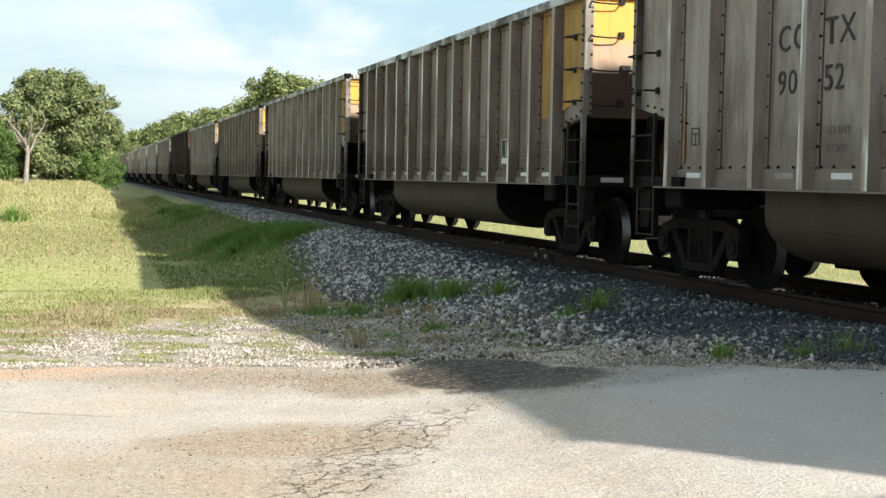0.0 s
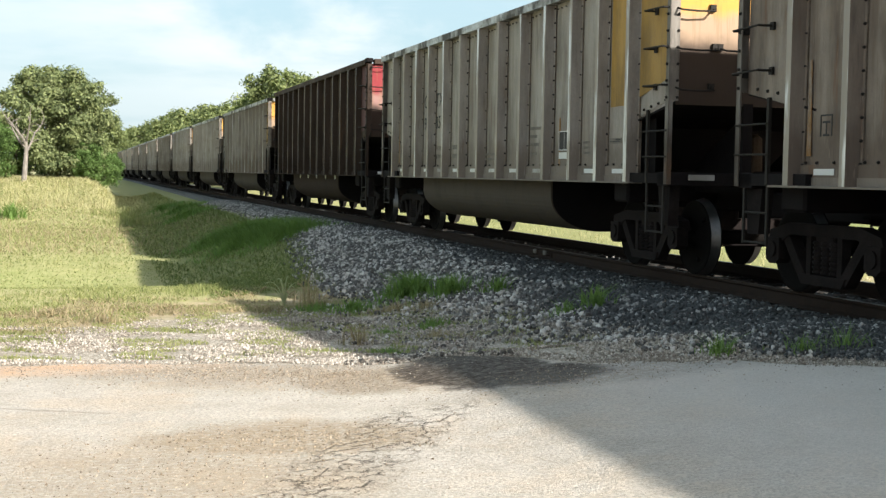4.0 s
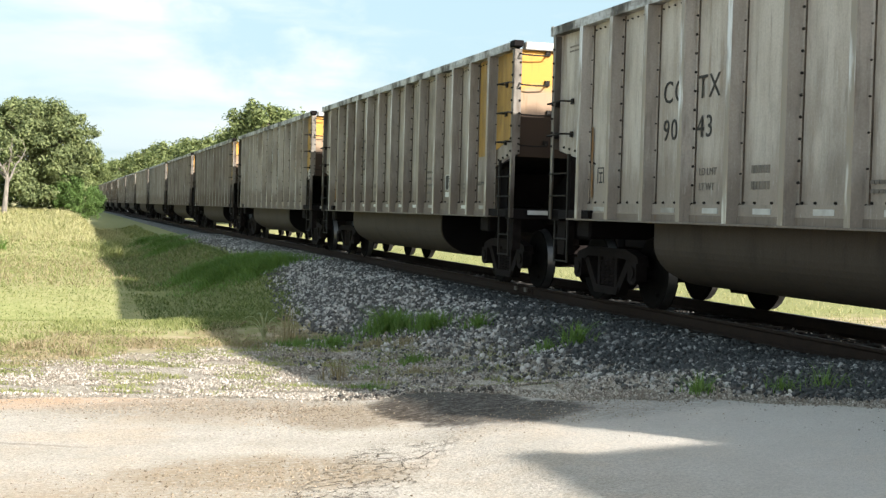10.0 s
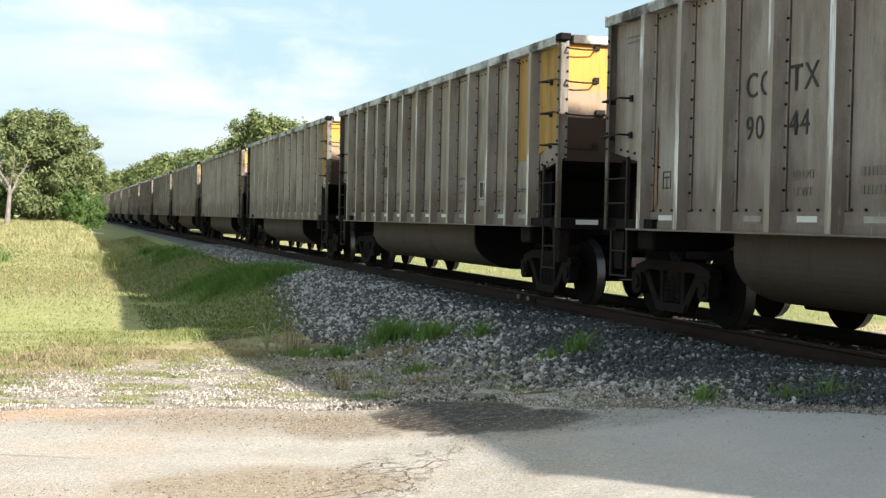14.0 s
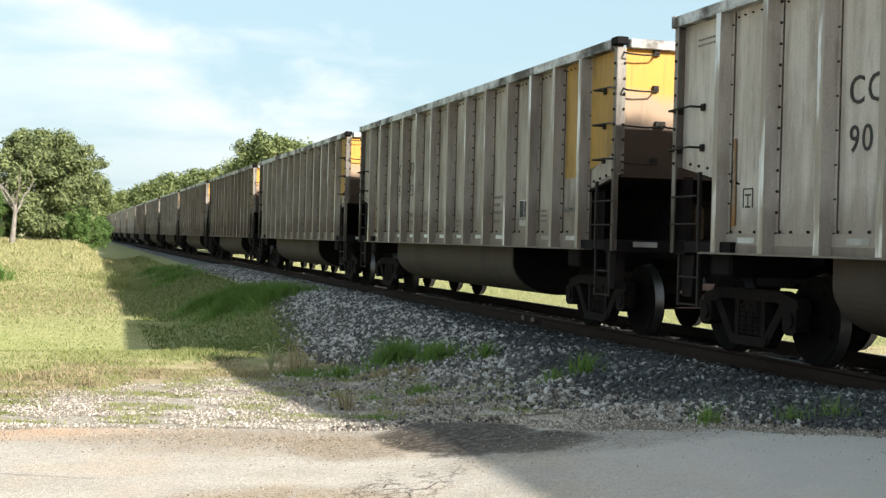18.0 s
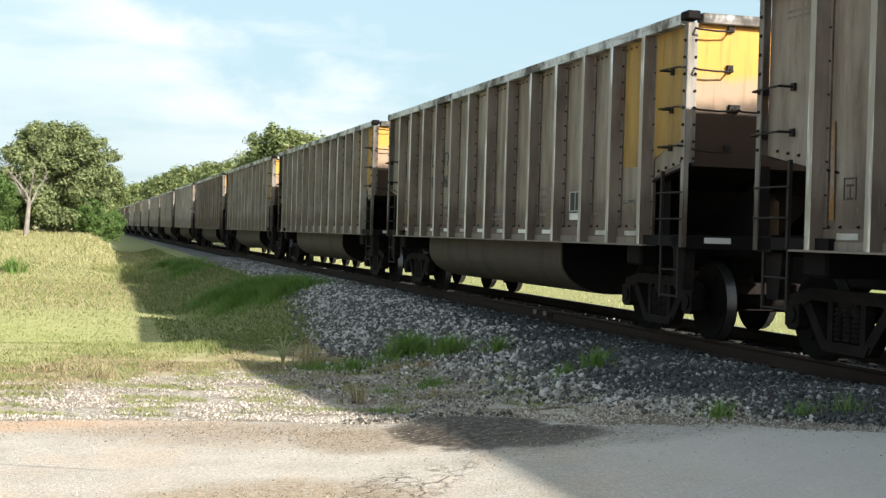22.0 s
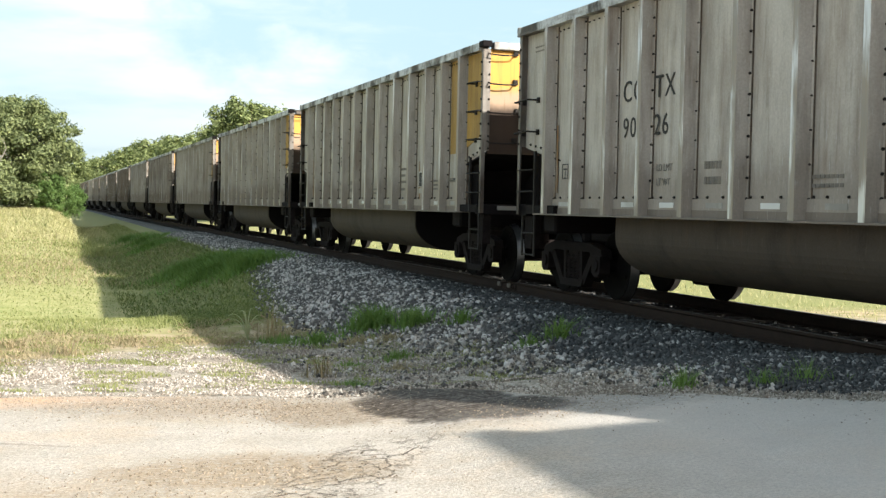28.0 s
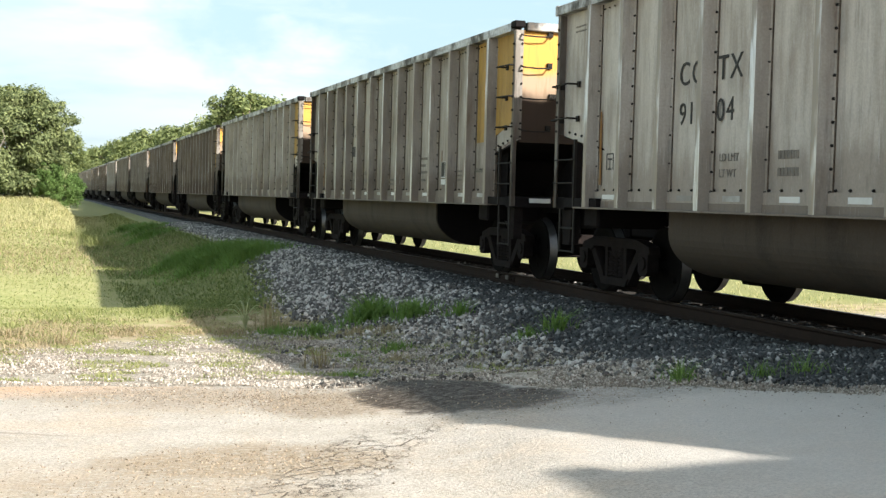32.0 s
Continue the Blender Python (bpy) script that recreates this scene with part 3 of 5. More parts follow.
# ---- the track ----
def railway():
    track = thing("railway_track", "single railway track of rusty rails on dark wooden ties", "railway track", m=pose(X_TRACK, 0, 0))
    tagged(track, kind="structure")
    z = Z_RAIL
    side = [(0.036, 0), (0.036, -0.026), (0.011, -0.045), (0.010, -0.13), (0.072, -0.155), (0.072, -0.17)]
    outline = side + [(-x, d) for x, d in reversed(side)]
    for s in (-1, 1):
        rail = part("rail", swept_mesh("rail", M_RAIL, [(x, z + d) for x, d in outline], -60, 620), track, pose(s * GAUGE, 0, 0))
        part("rail_head", box_mesh("rail_head", M_RAILTOP, -0.032, 0.032, -60, 620, z - 0.004, z + 0.001), rail, label="worn bright running surface")
    bar = bmesh.new()
    add_box(bar, -0.03, -0.008, -0.45, 0.45, z - 0.14, z - 0.045, 0.006)
    for y in (-0.36, -0.23, 0.23, 0.36):
        add_bar(bar, (-0.05, y, z - 0.09), (-0.02, y, z - 0.09), 0.04)
    part("joint_bar", mesh_of("joint_bar", bar, M_RAIL), track, pose(-GAUGE, 20.2, 0), "bolted steel joint bar")
    for y in (19.98, 20.44):
        part("tag", box_mesh("tag", M_FAINT, -0.075, -0.04, y - 0.06, y + 0.06, z - 0.10, z - 0.03, bevel=0.008), track, pose(-GAUGE, 0, 0), "small pale tag on the rail")
    return track


TRACK = railway()
TIE_MESH = box_mesh("tie", M_TIE, -1.3, 1.3, -0.115, 0.115, Z_RAIL - 0.35, Z_RAIL - 0.165, bevel=0.012)
rnd = random.Random(4)
for i in range(290):
    part("tie", TIE_MESH, TRACK, pose(rnd.uniform(-0.04, 0.04), -12 + 0.52 * i, rnd.uniform(-0.01, 0.008), 0, 0, rnd.uniform(-1, 1)))


# ---- the coal cars ----
HALF = 7.288                   # half the body's length
PITCH = 16.18                  # from car to car, coupled
RIBS = (-6.16, -5.19, -4.23, -3.18, -2.09, -1.0, 0.07, 1.16, 2.24, 3.29, 4.24, 5.24, 6.20)
TRUCKS = (-5.66, 6.36)
WHEEL_R = 0.457
AXLES = (-0.89, 0.89)


def hat_rib(name, material, z0, z1, face, deep=0.175):
    """An upright rib with sloping flanks, its foot flush with the sheet."""
    bm = bmesh.new()
    prof = [(0, -0.072), (-0.036, -0.070), (-0.042, -0.042), (-deep, -0.016), (-deep, 0.080), (-0.02, 0.092), (-0.010, 0.13), (0, 0.13)]
    lo, hi = ([bm.verts.new((x, y, z)) for x, y in prof] for z in (z0, z1))
    n = len(prof)
    fs = [bm.faces.new(lo), bm.faces.new(hi)] + [bm.faces.new((lo[i], lo[(i + 1) % n], hi[(i + 1) % n], hi[i])) for i in range(n)]
    bmesh.ops.recalc_face_normals(bm, faces=fs)
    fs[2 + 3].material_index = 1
    fs[2].material_index = 2                              # the flange's edge, its contact shade painted in with the grime
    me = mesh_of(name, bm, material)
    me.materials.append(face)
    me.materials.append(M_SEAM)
    return me


def bulge(y):
    """How far, from 0 to 1, the side sheet is pressed out between its ribs."""
    for a, b in zip(RIBS, RIBS[1:]):
        if a <= y <= b:
            return math.sin(math.pi * (y - a) / (b - a)) ** 0.7
    d = RIBS[0] - y if y < RIBS[0] else y - RIBS[-1]
    return min(1.0, d / 0.3) ** 0.7


def sheet_mesh(name, material, s, y0, y1, low, high, out=0.0, flat=1.435, swell=0.05):
    """A pressed side sheet between y0 and y1; low(y) gives its lower edge."""
    ys = [y0 + (y1 - y0) * i / max(2, round((y1 - y0) / 0.09)) for i in range(max(2, round((y1 - y0) / 0.09)) + 1)]
    ys = sorted(set(ys) | {y + d for y in (-HALF + 1.32, HALF - 1.02) for d in (-0.001, 0.001) if y0 < y < y1})
    bm = bmesh.new()
    cols = []
    for y in ys:
        x = s * (flat + swell * bulge(y) + out)
        cols.append([bm.verts.new((x - dx, y, z)) for dx in (0, s * 0.012) for z in (low(y), high)])
    for p, q in zip(cols, cols[1:]):
        face, back = bm.faces.new((p[0], q[0], q[1], p[1])), bm.faces.new((p[2], p[3], q[3], q[2]))
        face.smooth = back.smooth = True
        for i, k in ((0, 2), (1, 3)):
            bm.faces.new((p[i], q[i], q[k], p[k]))
            for n in (i, k):
                bm.edges.get((p[n], q[n])).smooth = False
    for c in (cols[0], cols[-1]):
        for e in bm.faces.new([c[i] for i in (0, 1, 3, 2)]).edges:
            e.smooth = False
    bmesh.ops.recalc_face_normals(bm, faces=bm.faces)
    return mesh_of(name, bm, material)


def wheelset_mesh():
    bm = bmesh.new()
    for s in (-1, 1):
        prof = [(0.86, 0.0), (0.86, 0.10), (0.845, 0.13), (0.79, 0.33), (0.852, 0.395), (0.852, 0.447),
                (0.845, WHEEL_R - 0.003), (0.755, WHEEL_R), (0.735, 0.482), (0.722, 0.482), (0.718, 0.40), (0.755, 0.37), (0.70, 0.09)]
        add_lathe(bm, [(s * x, r) for x, r in prof], 22)
    add_bar(bm, (-1.05, 0, 0), (1.05, 0, 0), 0.17, 12)
    for s in (-1, 1):      # casting marks, so that the turning shows
        for a in (0.4, 2.6, 4.4):
            c = Vector((s * 0.80, 0.27 * math.cos(a), 0.27 * math.sin(a)))
            bmesh.ops.create_cube(bm, size=0.05, matrix=Matrix.Translation(c))
    bmesh.ops.recalc_face_normals(bm, faces=bm.faces[:])
    me = mesh_of("wheelset", bm, M_WHEEL)
    me.materials.append(M_TREAD)
    for p in me.polygons:
        r = math.hypot(p.center.y, p.center.z)
        if r > 0.45 and 0.74 < abs(p.center.x) < 0.85 and len(p.vertices) == 4:
            p.material_index = 1
    me.shade_smooth()
    return me


def side_frame_mesh(x0, x1):
    """A cast side frame with its two windows, spring seat and journal boxes."""
    bm = bmesh.new()
    top = [(-1.02, 0.54), (-0.98, 0.66), (-0.62, 0.74), (0.62, 0.74), (0.98, 0.66), (1.02, 0.54), (0.76, 0.54), (0.60, 0.62), (-0.60, 0.62), (-0.76, 0.54)]
    add_prism(bm, top, x0, x1)
    for s in (-1, 1):
        add_beam(bm, (s * 0.70, 0.60), (s * 0.36, 0.20), 0.12, x0 + 0.012, x1 - 0.012)
        add_beam(bm, (s * 0.275, 0.66), (s * 0.275, 0.22), 0.085, x0 + 0.024, x1 - 0.024)
        add_prism(bm, [(s * 0.89 + a, 0.457 + b) for a, b in ((-0.13, -0.10), (-0.06, -0.15), (0.06, -0.15), (0.13, -0.10), (0.13, 0.12), (-0.13, 0.12))], x0 - 0.03, x1 - 0.03)
        add_lathe_at(bm, s * 0.89, 0.457, x0 - 0.05, x0 - 0.02, 0.085)
    add_prism(bm, [(-0.42, 0.24), (-0.36, 0.14), (0.36, 0.14), (0.42, 0.24)], x0 - 0.004, x1 + 0.004)
    return mesh_of("side_frame", bm, M_TRUCK)


def add_lathe_at(bm, y, z, x0, x1, r, seg=12):
    m = Matrix.Translation(((x0 + x1) / 2, y, z)) @ Matrix.Rotation(math.pi / 2, 4, "Y")
    bmesh.ops.create_cone(bm, cap_ends=True, segments=seg, radius1=r, radius2=r, depth=x1 - x0, matrix=m)


def spring_mesh():
    """A coil spring, turned as a stack of coils."""
    bm = bmesh.new()
    r, prof = 0.076, []
    for i in range(7):
        z = 0.25 + i * 0.048
        prof += [(z, r * 0.80), (z + 0.008, r), (z + 0.030, r), (z + 0.038, r * 0.80)]
    rings = [[bm.verts.new((q * math.cos(a), q * math.sin(a), z)) for a in np.linspace(0, 2 * math.pi, 9)[:-1]] for z, q in prof]
    for p, q in zip(rings, rings[1:]):
        for i in range(8):
            bm.faces.new((p[i], p[(i + 1) % 8], q[(i + 1) % 8], q[i]))
    return mesh_of("spring", bm, M_TRUCK)


WHEELSET = wheelset_mesh()
FRAMES = {-1: side_frame_mesh(-1.11, -0.96), 1: side_frame_mesh(0.96, 1.11)}
SPRING = spring_mesh()
bm = bmesh.new()
add_box(bm, -1.08, 1.08, -0.17, 0.17, 0.50, 0.66, 0.02)
bmesh.ops.create_cone(bm, cap_ends=True, segments=16, radius1=0.2, radius2=0.2, depth=0.2, matrix=Matrix.Translation((0, 0, 0.75)))
TRUCK_BOLSTER = mesh_of("truck", bm, M_TRUCK)
bm = bmesh.new()
add_box(bm, -1.0, -0.88, -0.2, 0.2, 0.16, 0.30)
add_bar(bm, (-0.75, -0.42, 0.35), (0.75, -0.42, 0.35), 0.07)
add_bar(bm, (-0.75, 0.42, 0.35), (0.75, 0.42, 0.35), 0.07)
for s in (-1, 1):
    for y in (-0.42, 0.42):
        add_box(bm, s * 0.75 - 0.05, s * 0.75 + 0.05, y - 0.03, y + 0.03, 0.30, 0.58)
BRAKES = mesh_of("brake_rigging", bm, M_DARK)


REFLECTOR = box_mesh("reflector", M_WHITE, -0.003, 0.003, -0.17, 0.17, -0.029, 0.029)


TO_SIDE = Matrix(((0, 0, -1, 0), (-1, 0, 0, 0), (0, 1, 0, 0), (0, 0, 0, 1)))     # words that face -x and run towards -y
GLYPHS = {}


def words_on(car, words, size, y, z, mat, name="lettering"):
    """Words, a part for each character."""
    for ch in words:
        if ch != " ":
            if (ch, size) not in GLYPHS:
                me = text_mesh(name, ch, size, mat)
                co = [v.co.x for v in me.vertices]
                GLYPHS[ch, size] = me, max(co)
            me, wide = GLYPHS[ch, size]
            part(name, me, car, Matrix.Translation((-1.489, y, z)) @ TO_SIDE)
            y -= wide + size * 0.11
        else:
            y -= size * 0.3


def add_bars(bm, y, z, w, h, n):
    """Writing that cannot be read: plain bars."""
    for i in range(n):
        add_box(bm, -1.4885, -1.484, y - (i + 0.8) * w / n, y - i * w / n, z, z + h)


def stencils(car):
    at = lambda u: u - HALF
    for words, u in (("CC", 11.29), ("TX", 10.45)):
        words_on(car, words, 0.36, at(u), 2.46, M_LETTER)
    for words, z in (("LD LMT", 1.63), ("LT WT", 1.47)):
        part("lettering", text_mesh("lettering", words, 0.115, M_FAINT), car, Matrix.Translation((-1.489, at(10.36), z)) @ TO_SIDE, kind="stuff")
    bm = bmesh.new()
    for u, z, w, h, n in ((9.25, 1.63, 0.36, 0.08, 6), (9.25, 1.47, 0.36, 0.08, 6), (7.25, 1.42, 0.5, 0.035, 7), (7.25, 1.50, 0.5, 0.035, 7), (5.0, 1.86, 0.5, 0.045, 6),
                          (5.0, 1.74, 0.3, 0.045, 5), (5.0, 1.62, 0.4, 0.045, 6), (5.0, 1.48, 0.3, 0.045, 5), (2.85, 1.62, 0.26, 0.03, 4), (2.85, 1.55, 0.26, 0.03, 4),
                          (2.85, 1.48, 0.26, 0.03, 4), (14.2, 3.36, 0.42, 0.022, 5), (14.2, 3.42, 0.42, 0.022, 5)):
        add_bars(bm, at(u), z, w, h, n)
    part("faded_stencil", mesh_of("faded_stencil", bm, M_FAINT), car, kind="stuff", label="small faded stencilled lines")
    bm = bmesh.new()
    for y0, y1, z0, z1 in ((12.93, 12.945, 1.58, 1.78), (13.115, 13.13, 1.58, 1.78), (12.93, 13.13, 1.765, 1.78), (12.98, 13.08, 1.58, 1.60), (13.02, 13.035, 1.6, 1.72), (12.97, 13.09, 1.70, 1.72)):
        add_box(bm, -1.4885, -1.484, at(y0), at(y1), z0, z1)
    part("stencil_mark", mesh_of("stencil_mark", bm, M_LETTER), car, kind="stuff")
    bm = bmesh.new()
    add_box(bm, -1.492, -1.484, at(1.55), at(1.92), 1.60, 1.67)
    part("routing_plate", mesh_of("routing_plate", bm, M_FAINT), car)
    bm = bmesh.new()
    add_box(bm, -1.494, -1.484, at(1.58), at(1.89), 1.62, 1.63)
    add_box(bm, -1.494, -1.484, at(1.58), at(1.72), 1.64, 1.66)
    part("routing_mark", mesh_of("routing_mark", bm, M_LETTER), car, kind="stuff")


def numbered(car, k):
    at = lambda u: u - HALF
    if k in NUMBERS:
        for words, u in ((NUMBERS[k][:2], 11.27), (NUMBERS[k][2:], 10.45)):
            words_on(car, words, 0.34, at(u), 2.04, M_LETTER)
    elif k < LAST - 12:
        part("number_bars", NUMBER_BARS, car, kind="stuff", label="car number, blurred beyond reading")


def coal_car(style):
    """A bathtub coal gondola. Its origin is on the rails under its middle; the near side is at -x, the leading end at -y."""
    brown = style == "brown"
    top = 3.83 if brown else 3.746
    sheet = M_BROWN if brown else SHEETS[0]
    rib_mat, chord_mat, post_mat = (M_BROWN,) * 3 if brown else (RIB_STEELS[0], M_CHORD, M_POST)
    car = thing("coal_car", "weathered grey coal gondola with yellow leading end, rolling on the track" if not brown else
                "dark brown coal gondola with faded red end, rolling on the track", "coal car", "coal train")
    rx = 1.485                                            # the side sheet's face
    lo, sill = 1.14, 1.10
    a, b = -HALF + 0.06, HALF - 0.06
    base = 1.435                                          # the plane of the ribs' feet

    def low(y):
        if y < -HALF + 1.32:
            return 2.10 - 0.23 * (y - a) / (-HALF + 1.32 - a)
        if y > HALF - 1.02:
            return 1.87 + 0.18 * (y - HALF + 1.02) / (b - HALF + 1.02)
        return lo

    for s in (-1, 1):
        part("side_sheet", sheet_mesh("side_sheet", sheet, s, a, b, low, top - 0.10), car)
        side = [(s * 1.625, sill + 0.0), (s * 1.625, sill + 0.018), (s * 1.50, sill + 0.022), (s * 1.50, sill + 0.10), (s * 1.44, sill + 0.10), (s * 1.44, sill)]
        part("side_sill", swept_mesh("side_sill", rib_mat, side, -HALF + 1.0, HALF - 0.75), car)
        cap = [(s * 1.605, top - 0.125), (s * 1.605, top - 0.012), (s * 1.59, top), (s * 1.44, top), (s * 1.44, top - 0.125)]
        part("top_chord", swept_mesh("top_chord", chord_mat, cap, -HALF + 0.16, HALF + 0.03), car, label="bright worn steel top chord")
        for e in (-1, 1):
            y0, y1 = sorted((e * HALF, e * (HALF - 0.085)))
            bm = bmesh.new()
            add_box(bm, *sorted((s * 1.585, s * 1.572)), y0, y1, sill, top - 0.12)
            add_box(bm, *sorted((s * 1.585, s * 1.462)), *sorted((e * HALF, e * (HALF - 0.013))), 2.06, top - 0.12)
            add_box(bm, *sorted((s * 1.585, s * 1.53)), *sorted((e * HALF, e * (HALF - 0.013))), sill, 2.06)
            part("corner_post", mesh_of("corner_post", bm, post_mat), car, label="rust-edged angle-iron corner post")
            part("corner_cap", box_mesh("corner_cap", M_BLACK, *sorted((s * 1.61, s * 1.45)), *sorted((e * (HALF + 0.035), e * (HALF - 0.16))), top - 0.085, top + 0.012, bevel=0.012)
                 if e < 0 else box_mesh("corner_cap", chord_mat, *sorted((s * 1.615, s * 1.40)), *sorted((e * (HALF + 0.05), e * (HALF - 0.02))), top - 0.13, top + 0.008, bevel=0.01), car)
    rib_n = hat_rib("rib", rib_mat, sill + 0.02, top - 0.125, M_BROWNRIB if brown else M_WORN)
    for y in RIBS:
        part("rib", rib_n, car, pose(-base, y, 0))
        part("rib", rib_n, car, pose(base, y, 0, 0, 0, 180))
    # ends: an upright sheet, a slope sheet below it, a top rail
    for e in (-1, 1):
        lead = e < 0
        back = 0 if lead else 0.15                       # the trailing end stands back between its posts
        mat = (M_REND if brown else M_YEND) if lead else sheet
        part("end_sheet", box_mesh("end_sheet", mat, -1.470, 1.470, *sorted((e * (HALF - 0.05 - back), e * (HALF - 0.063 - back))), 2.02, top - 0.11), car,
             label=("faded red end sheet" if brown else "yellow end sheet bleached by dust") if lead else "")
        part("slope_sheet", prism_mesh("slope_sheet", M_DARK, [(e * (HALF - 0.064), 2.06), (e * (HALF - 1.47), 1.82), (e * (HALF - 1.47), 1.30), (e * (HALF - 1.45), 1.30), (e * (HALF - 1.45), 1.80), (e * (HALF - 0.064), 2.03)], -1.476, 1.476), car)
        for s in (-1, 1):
            # unseen web, added so that low sun cannot pass through the end
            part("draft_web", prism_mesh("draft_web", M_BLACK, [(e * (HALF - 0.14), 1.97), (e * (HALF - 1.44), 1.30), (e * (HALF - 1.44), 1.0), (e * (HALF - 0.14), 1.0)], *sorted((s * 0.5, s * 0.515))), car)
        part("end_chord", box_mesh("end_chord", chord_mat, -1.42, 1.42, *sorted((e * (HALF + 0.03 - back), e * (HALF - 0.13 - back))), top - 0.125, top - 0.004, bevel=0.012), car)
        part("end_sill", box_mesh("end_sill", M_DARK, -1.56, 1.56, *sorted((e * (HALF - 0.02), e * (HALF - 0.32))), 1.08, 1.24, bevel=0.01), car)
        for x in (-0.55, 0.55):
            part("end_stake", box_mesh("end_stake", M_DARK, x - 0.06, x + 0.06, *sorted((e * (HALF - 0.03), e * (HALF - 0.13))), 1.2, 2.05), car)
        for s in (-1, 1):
            # unseen black plate, added to block sun through the open corner
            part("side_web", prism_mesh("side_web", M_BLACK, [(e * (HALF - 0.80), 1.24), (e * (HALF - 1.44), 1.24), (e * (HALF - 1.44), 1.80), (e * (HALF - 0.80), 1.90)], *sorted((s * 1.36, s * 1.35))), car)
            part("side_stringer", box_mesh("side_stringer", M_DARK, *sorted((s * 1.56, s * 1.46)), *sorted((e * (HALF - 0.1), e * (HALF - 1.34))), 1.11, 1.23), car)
            yl = e * (HALF - 0.62)      # the ladder in the corner's opening, and the step below
            stile = part("ladder_stile", box_mesh("ladder_stile", M_GRAB, *sorted((s * 1.57, s * 1.535)), yl - 0.022, yl + 0.022, 1.12, 1.98), car)
            for z in (1.42, 1.72) if s < 0 else ():
                bm = bmesh.new()
                add_bar(bm, (s * 1.60, e * (HALF - 0.02), z), (s * 1.60, yl - e * 0.05, z), 0.021)
                part("rung", mesh_of("rung", bm, M_GRAB), stile)
            bm = bmesh.new()
            for y in (e * (HALF - 0.16), yl):
                add_box(bm, *sorted((s * 1.556, s * 1.534)), y - 0.018, y + 0.018, 0.52, 1.12)
            for z in (0.54, 0.84):
                add_bar(bm, (s * 1.545, e * (HALF - 0.16), z), (s * 1.545, yl, z), 0.024)
            part("step", mesh_of("step", bm, M_GRAB), car)
        for s in (-1, 1):
            part("jacking_bracket", prism_mesh("jacking_bracket", M_TRUCK, [(e * (HALF - 0.10), 1.08), (e * (HALF - 0.42), 1.08), (e * (HALF - 0.36), 0.62), (e * (HALF - 0.14), 0.62)], *sorted((s * 1.49, s * 1.36))), car)
        zs = (top - 0.62, 2.68, 2.24) if lead else (2.68, 2.24)
        for z in zs:
            bm = bmesh.new()
            p, q, y0, y1 = -1.66, -1.49, e * (HALF - 0.04), e * (HALF - 0.55)
            add_bar(bm, (p, y0, z), (p, y1, z + 0.01), 0.022)
            add_bar(bm, (p, y1, z + 0.01), (q, y1, z + 0.01), 0.026)
            add_bar(bm, (p, y0, z), (q - 0.08, y0, z), 0.026)
            add_box(bm, q - 0.025, q, y1 - 0.035, y1 + 0.035, z - 0.03, z + 0.045)
            part("grab_iron", mesh_of("grab_iron", bm, M_GRAB), car)
        spans = [(top - 0.17, -1.50, 0.46), (top - 0.62, -1.50, 0.46), (2.68, -1.50, 0.50), (2.68, -0.94, 0.95), (2.22, -1.50, 0.46)] if lead else [(2.68, -1.50, 0.46), (2.24, -1.50, 0.46)]
        for z, x0, wide in spans:                        # bowed hand-holds on bolted brackets
            bm = bmesh.new()
            y = e * (HALF + 0.085)
            pts = [(x0, e * (HALF - 0.03), z), (x0 + 0.02, y, z - 0.035), (x0 + wide * 0.5, y + e * 0.012, z - 0.045), (x0 + wide - 0.02, y, z - 0.035), (x0 + wide, e * (HALF - 0.03), z)]
            for p, q in zip(pts, pts[1:]):
                add_bar(bm, p, q, 0.023)
            for x in (x0, x0 + wide):
                add_box(bm, x - 0.035, x + 0.035, *sorted((e * (HALF - 0.052), e * (HALF - 0.01))), z - 0.03, z + 0.05)
            part("end_grab_iron", mesh_of("end_grab_iron", bm, M_GRAB), car)
        bm = bmesh.new()
        c0, c1 = sorted((e * (HALF - 0.3), e * 8.02))
        add_box(bm, -0.16, 0.16, c0, c1, 0.72, 1.02, 0.02)
        add_box(bm, -0.24, 0.24, *sorted((e * 7.86, e * 8.085)), 0.66, 1.02, 0.06)
        part("coupler", mesh_of("coupler", bm, M_DARK), car)
    bm = bmesh.new()
    bmesh.ops.create_cone(bm, cap_ends=True, segments=14, radius1=0.12, radius2=0.11, depth=0.42, matrix=Matrix.Translation((-0.15, -HALF + 0.62, 1.46)))
    bmesh.ops.create_cone(bm, cap_ends=True, segments=14, radius1=0.11, radius2=0.05, depth=0.05, matrix=Matrix.Translation((-0.15, -HALF + 0.62, 1.695)))
    part("air_reservoir", mesh_of("air_reservoir", bm, M_TUB), car, label="small dusty air tank on the end platform")
    part("placard", box_mesh("placard", M_WHITE, -1.30, -0.98, -HALF - 0.006, -HALF + 0.02, 1.15, 1.215), car, label="small white plate on the end sill")
    if not brown:
        y0 = -HALF
        part("yellow_panel", prism_mesh("yellow_panel", M_YELLOW, [(y0 + 0.11, top - 0.13), (y0 + 0.11, 2.36), (y0 + 1.02, 2.15), (y0 + 1.02, top - 0.13)], -rx - 0.004, -rx + 0.002), car, label="yellow painted corner panel")
        part("yellow_panel", sheet_mesh("yellow_panel", M_YELLOW, -1, y0 + 1.24, y0 + 1.98, lambda y: 2.07, top - 0.13, 0.003), car, label="yellow painted panel")
    else:
        y0 = -HALF
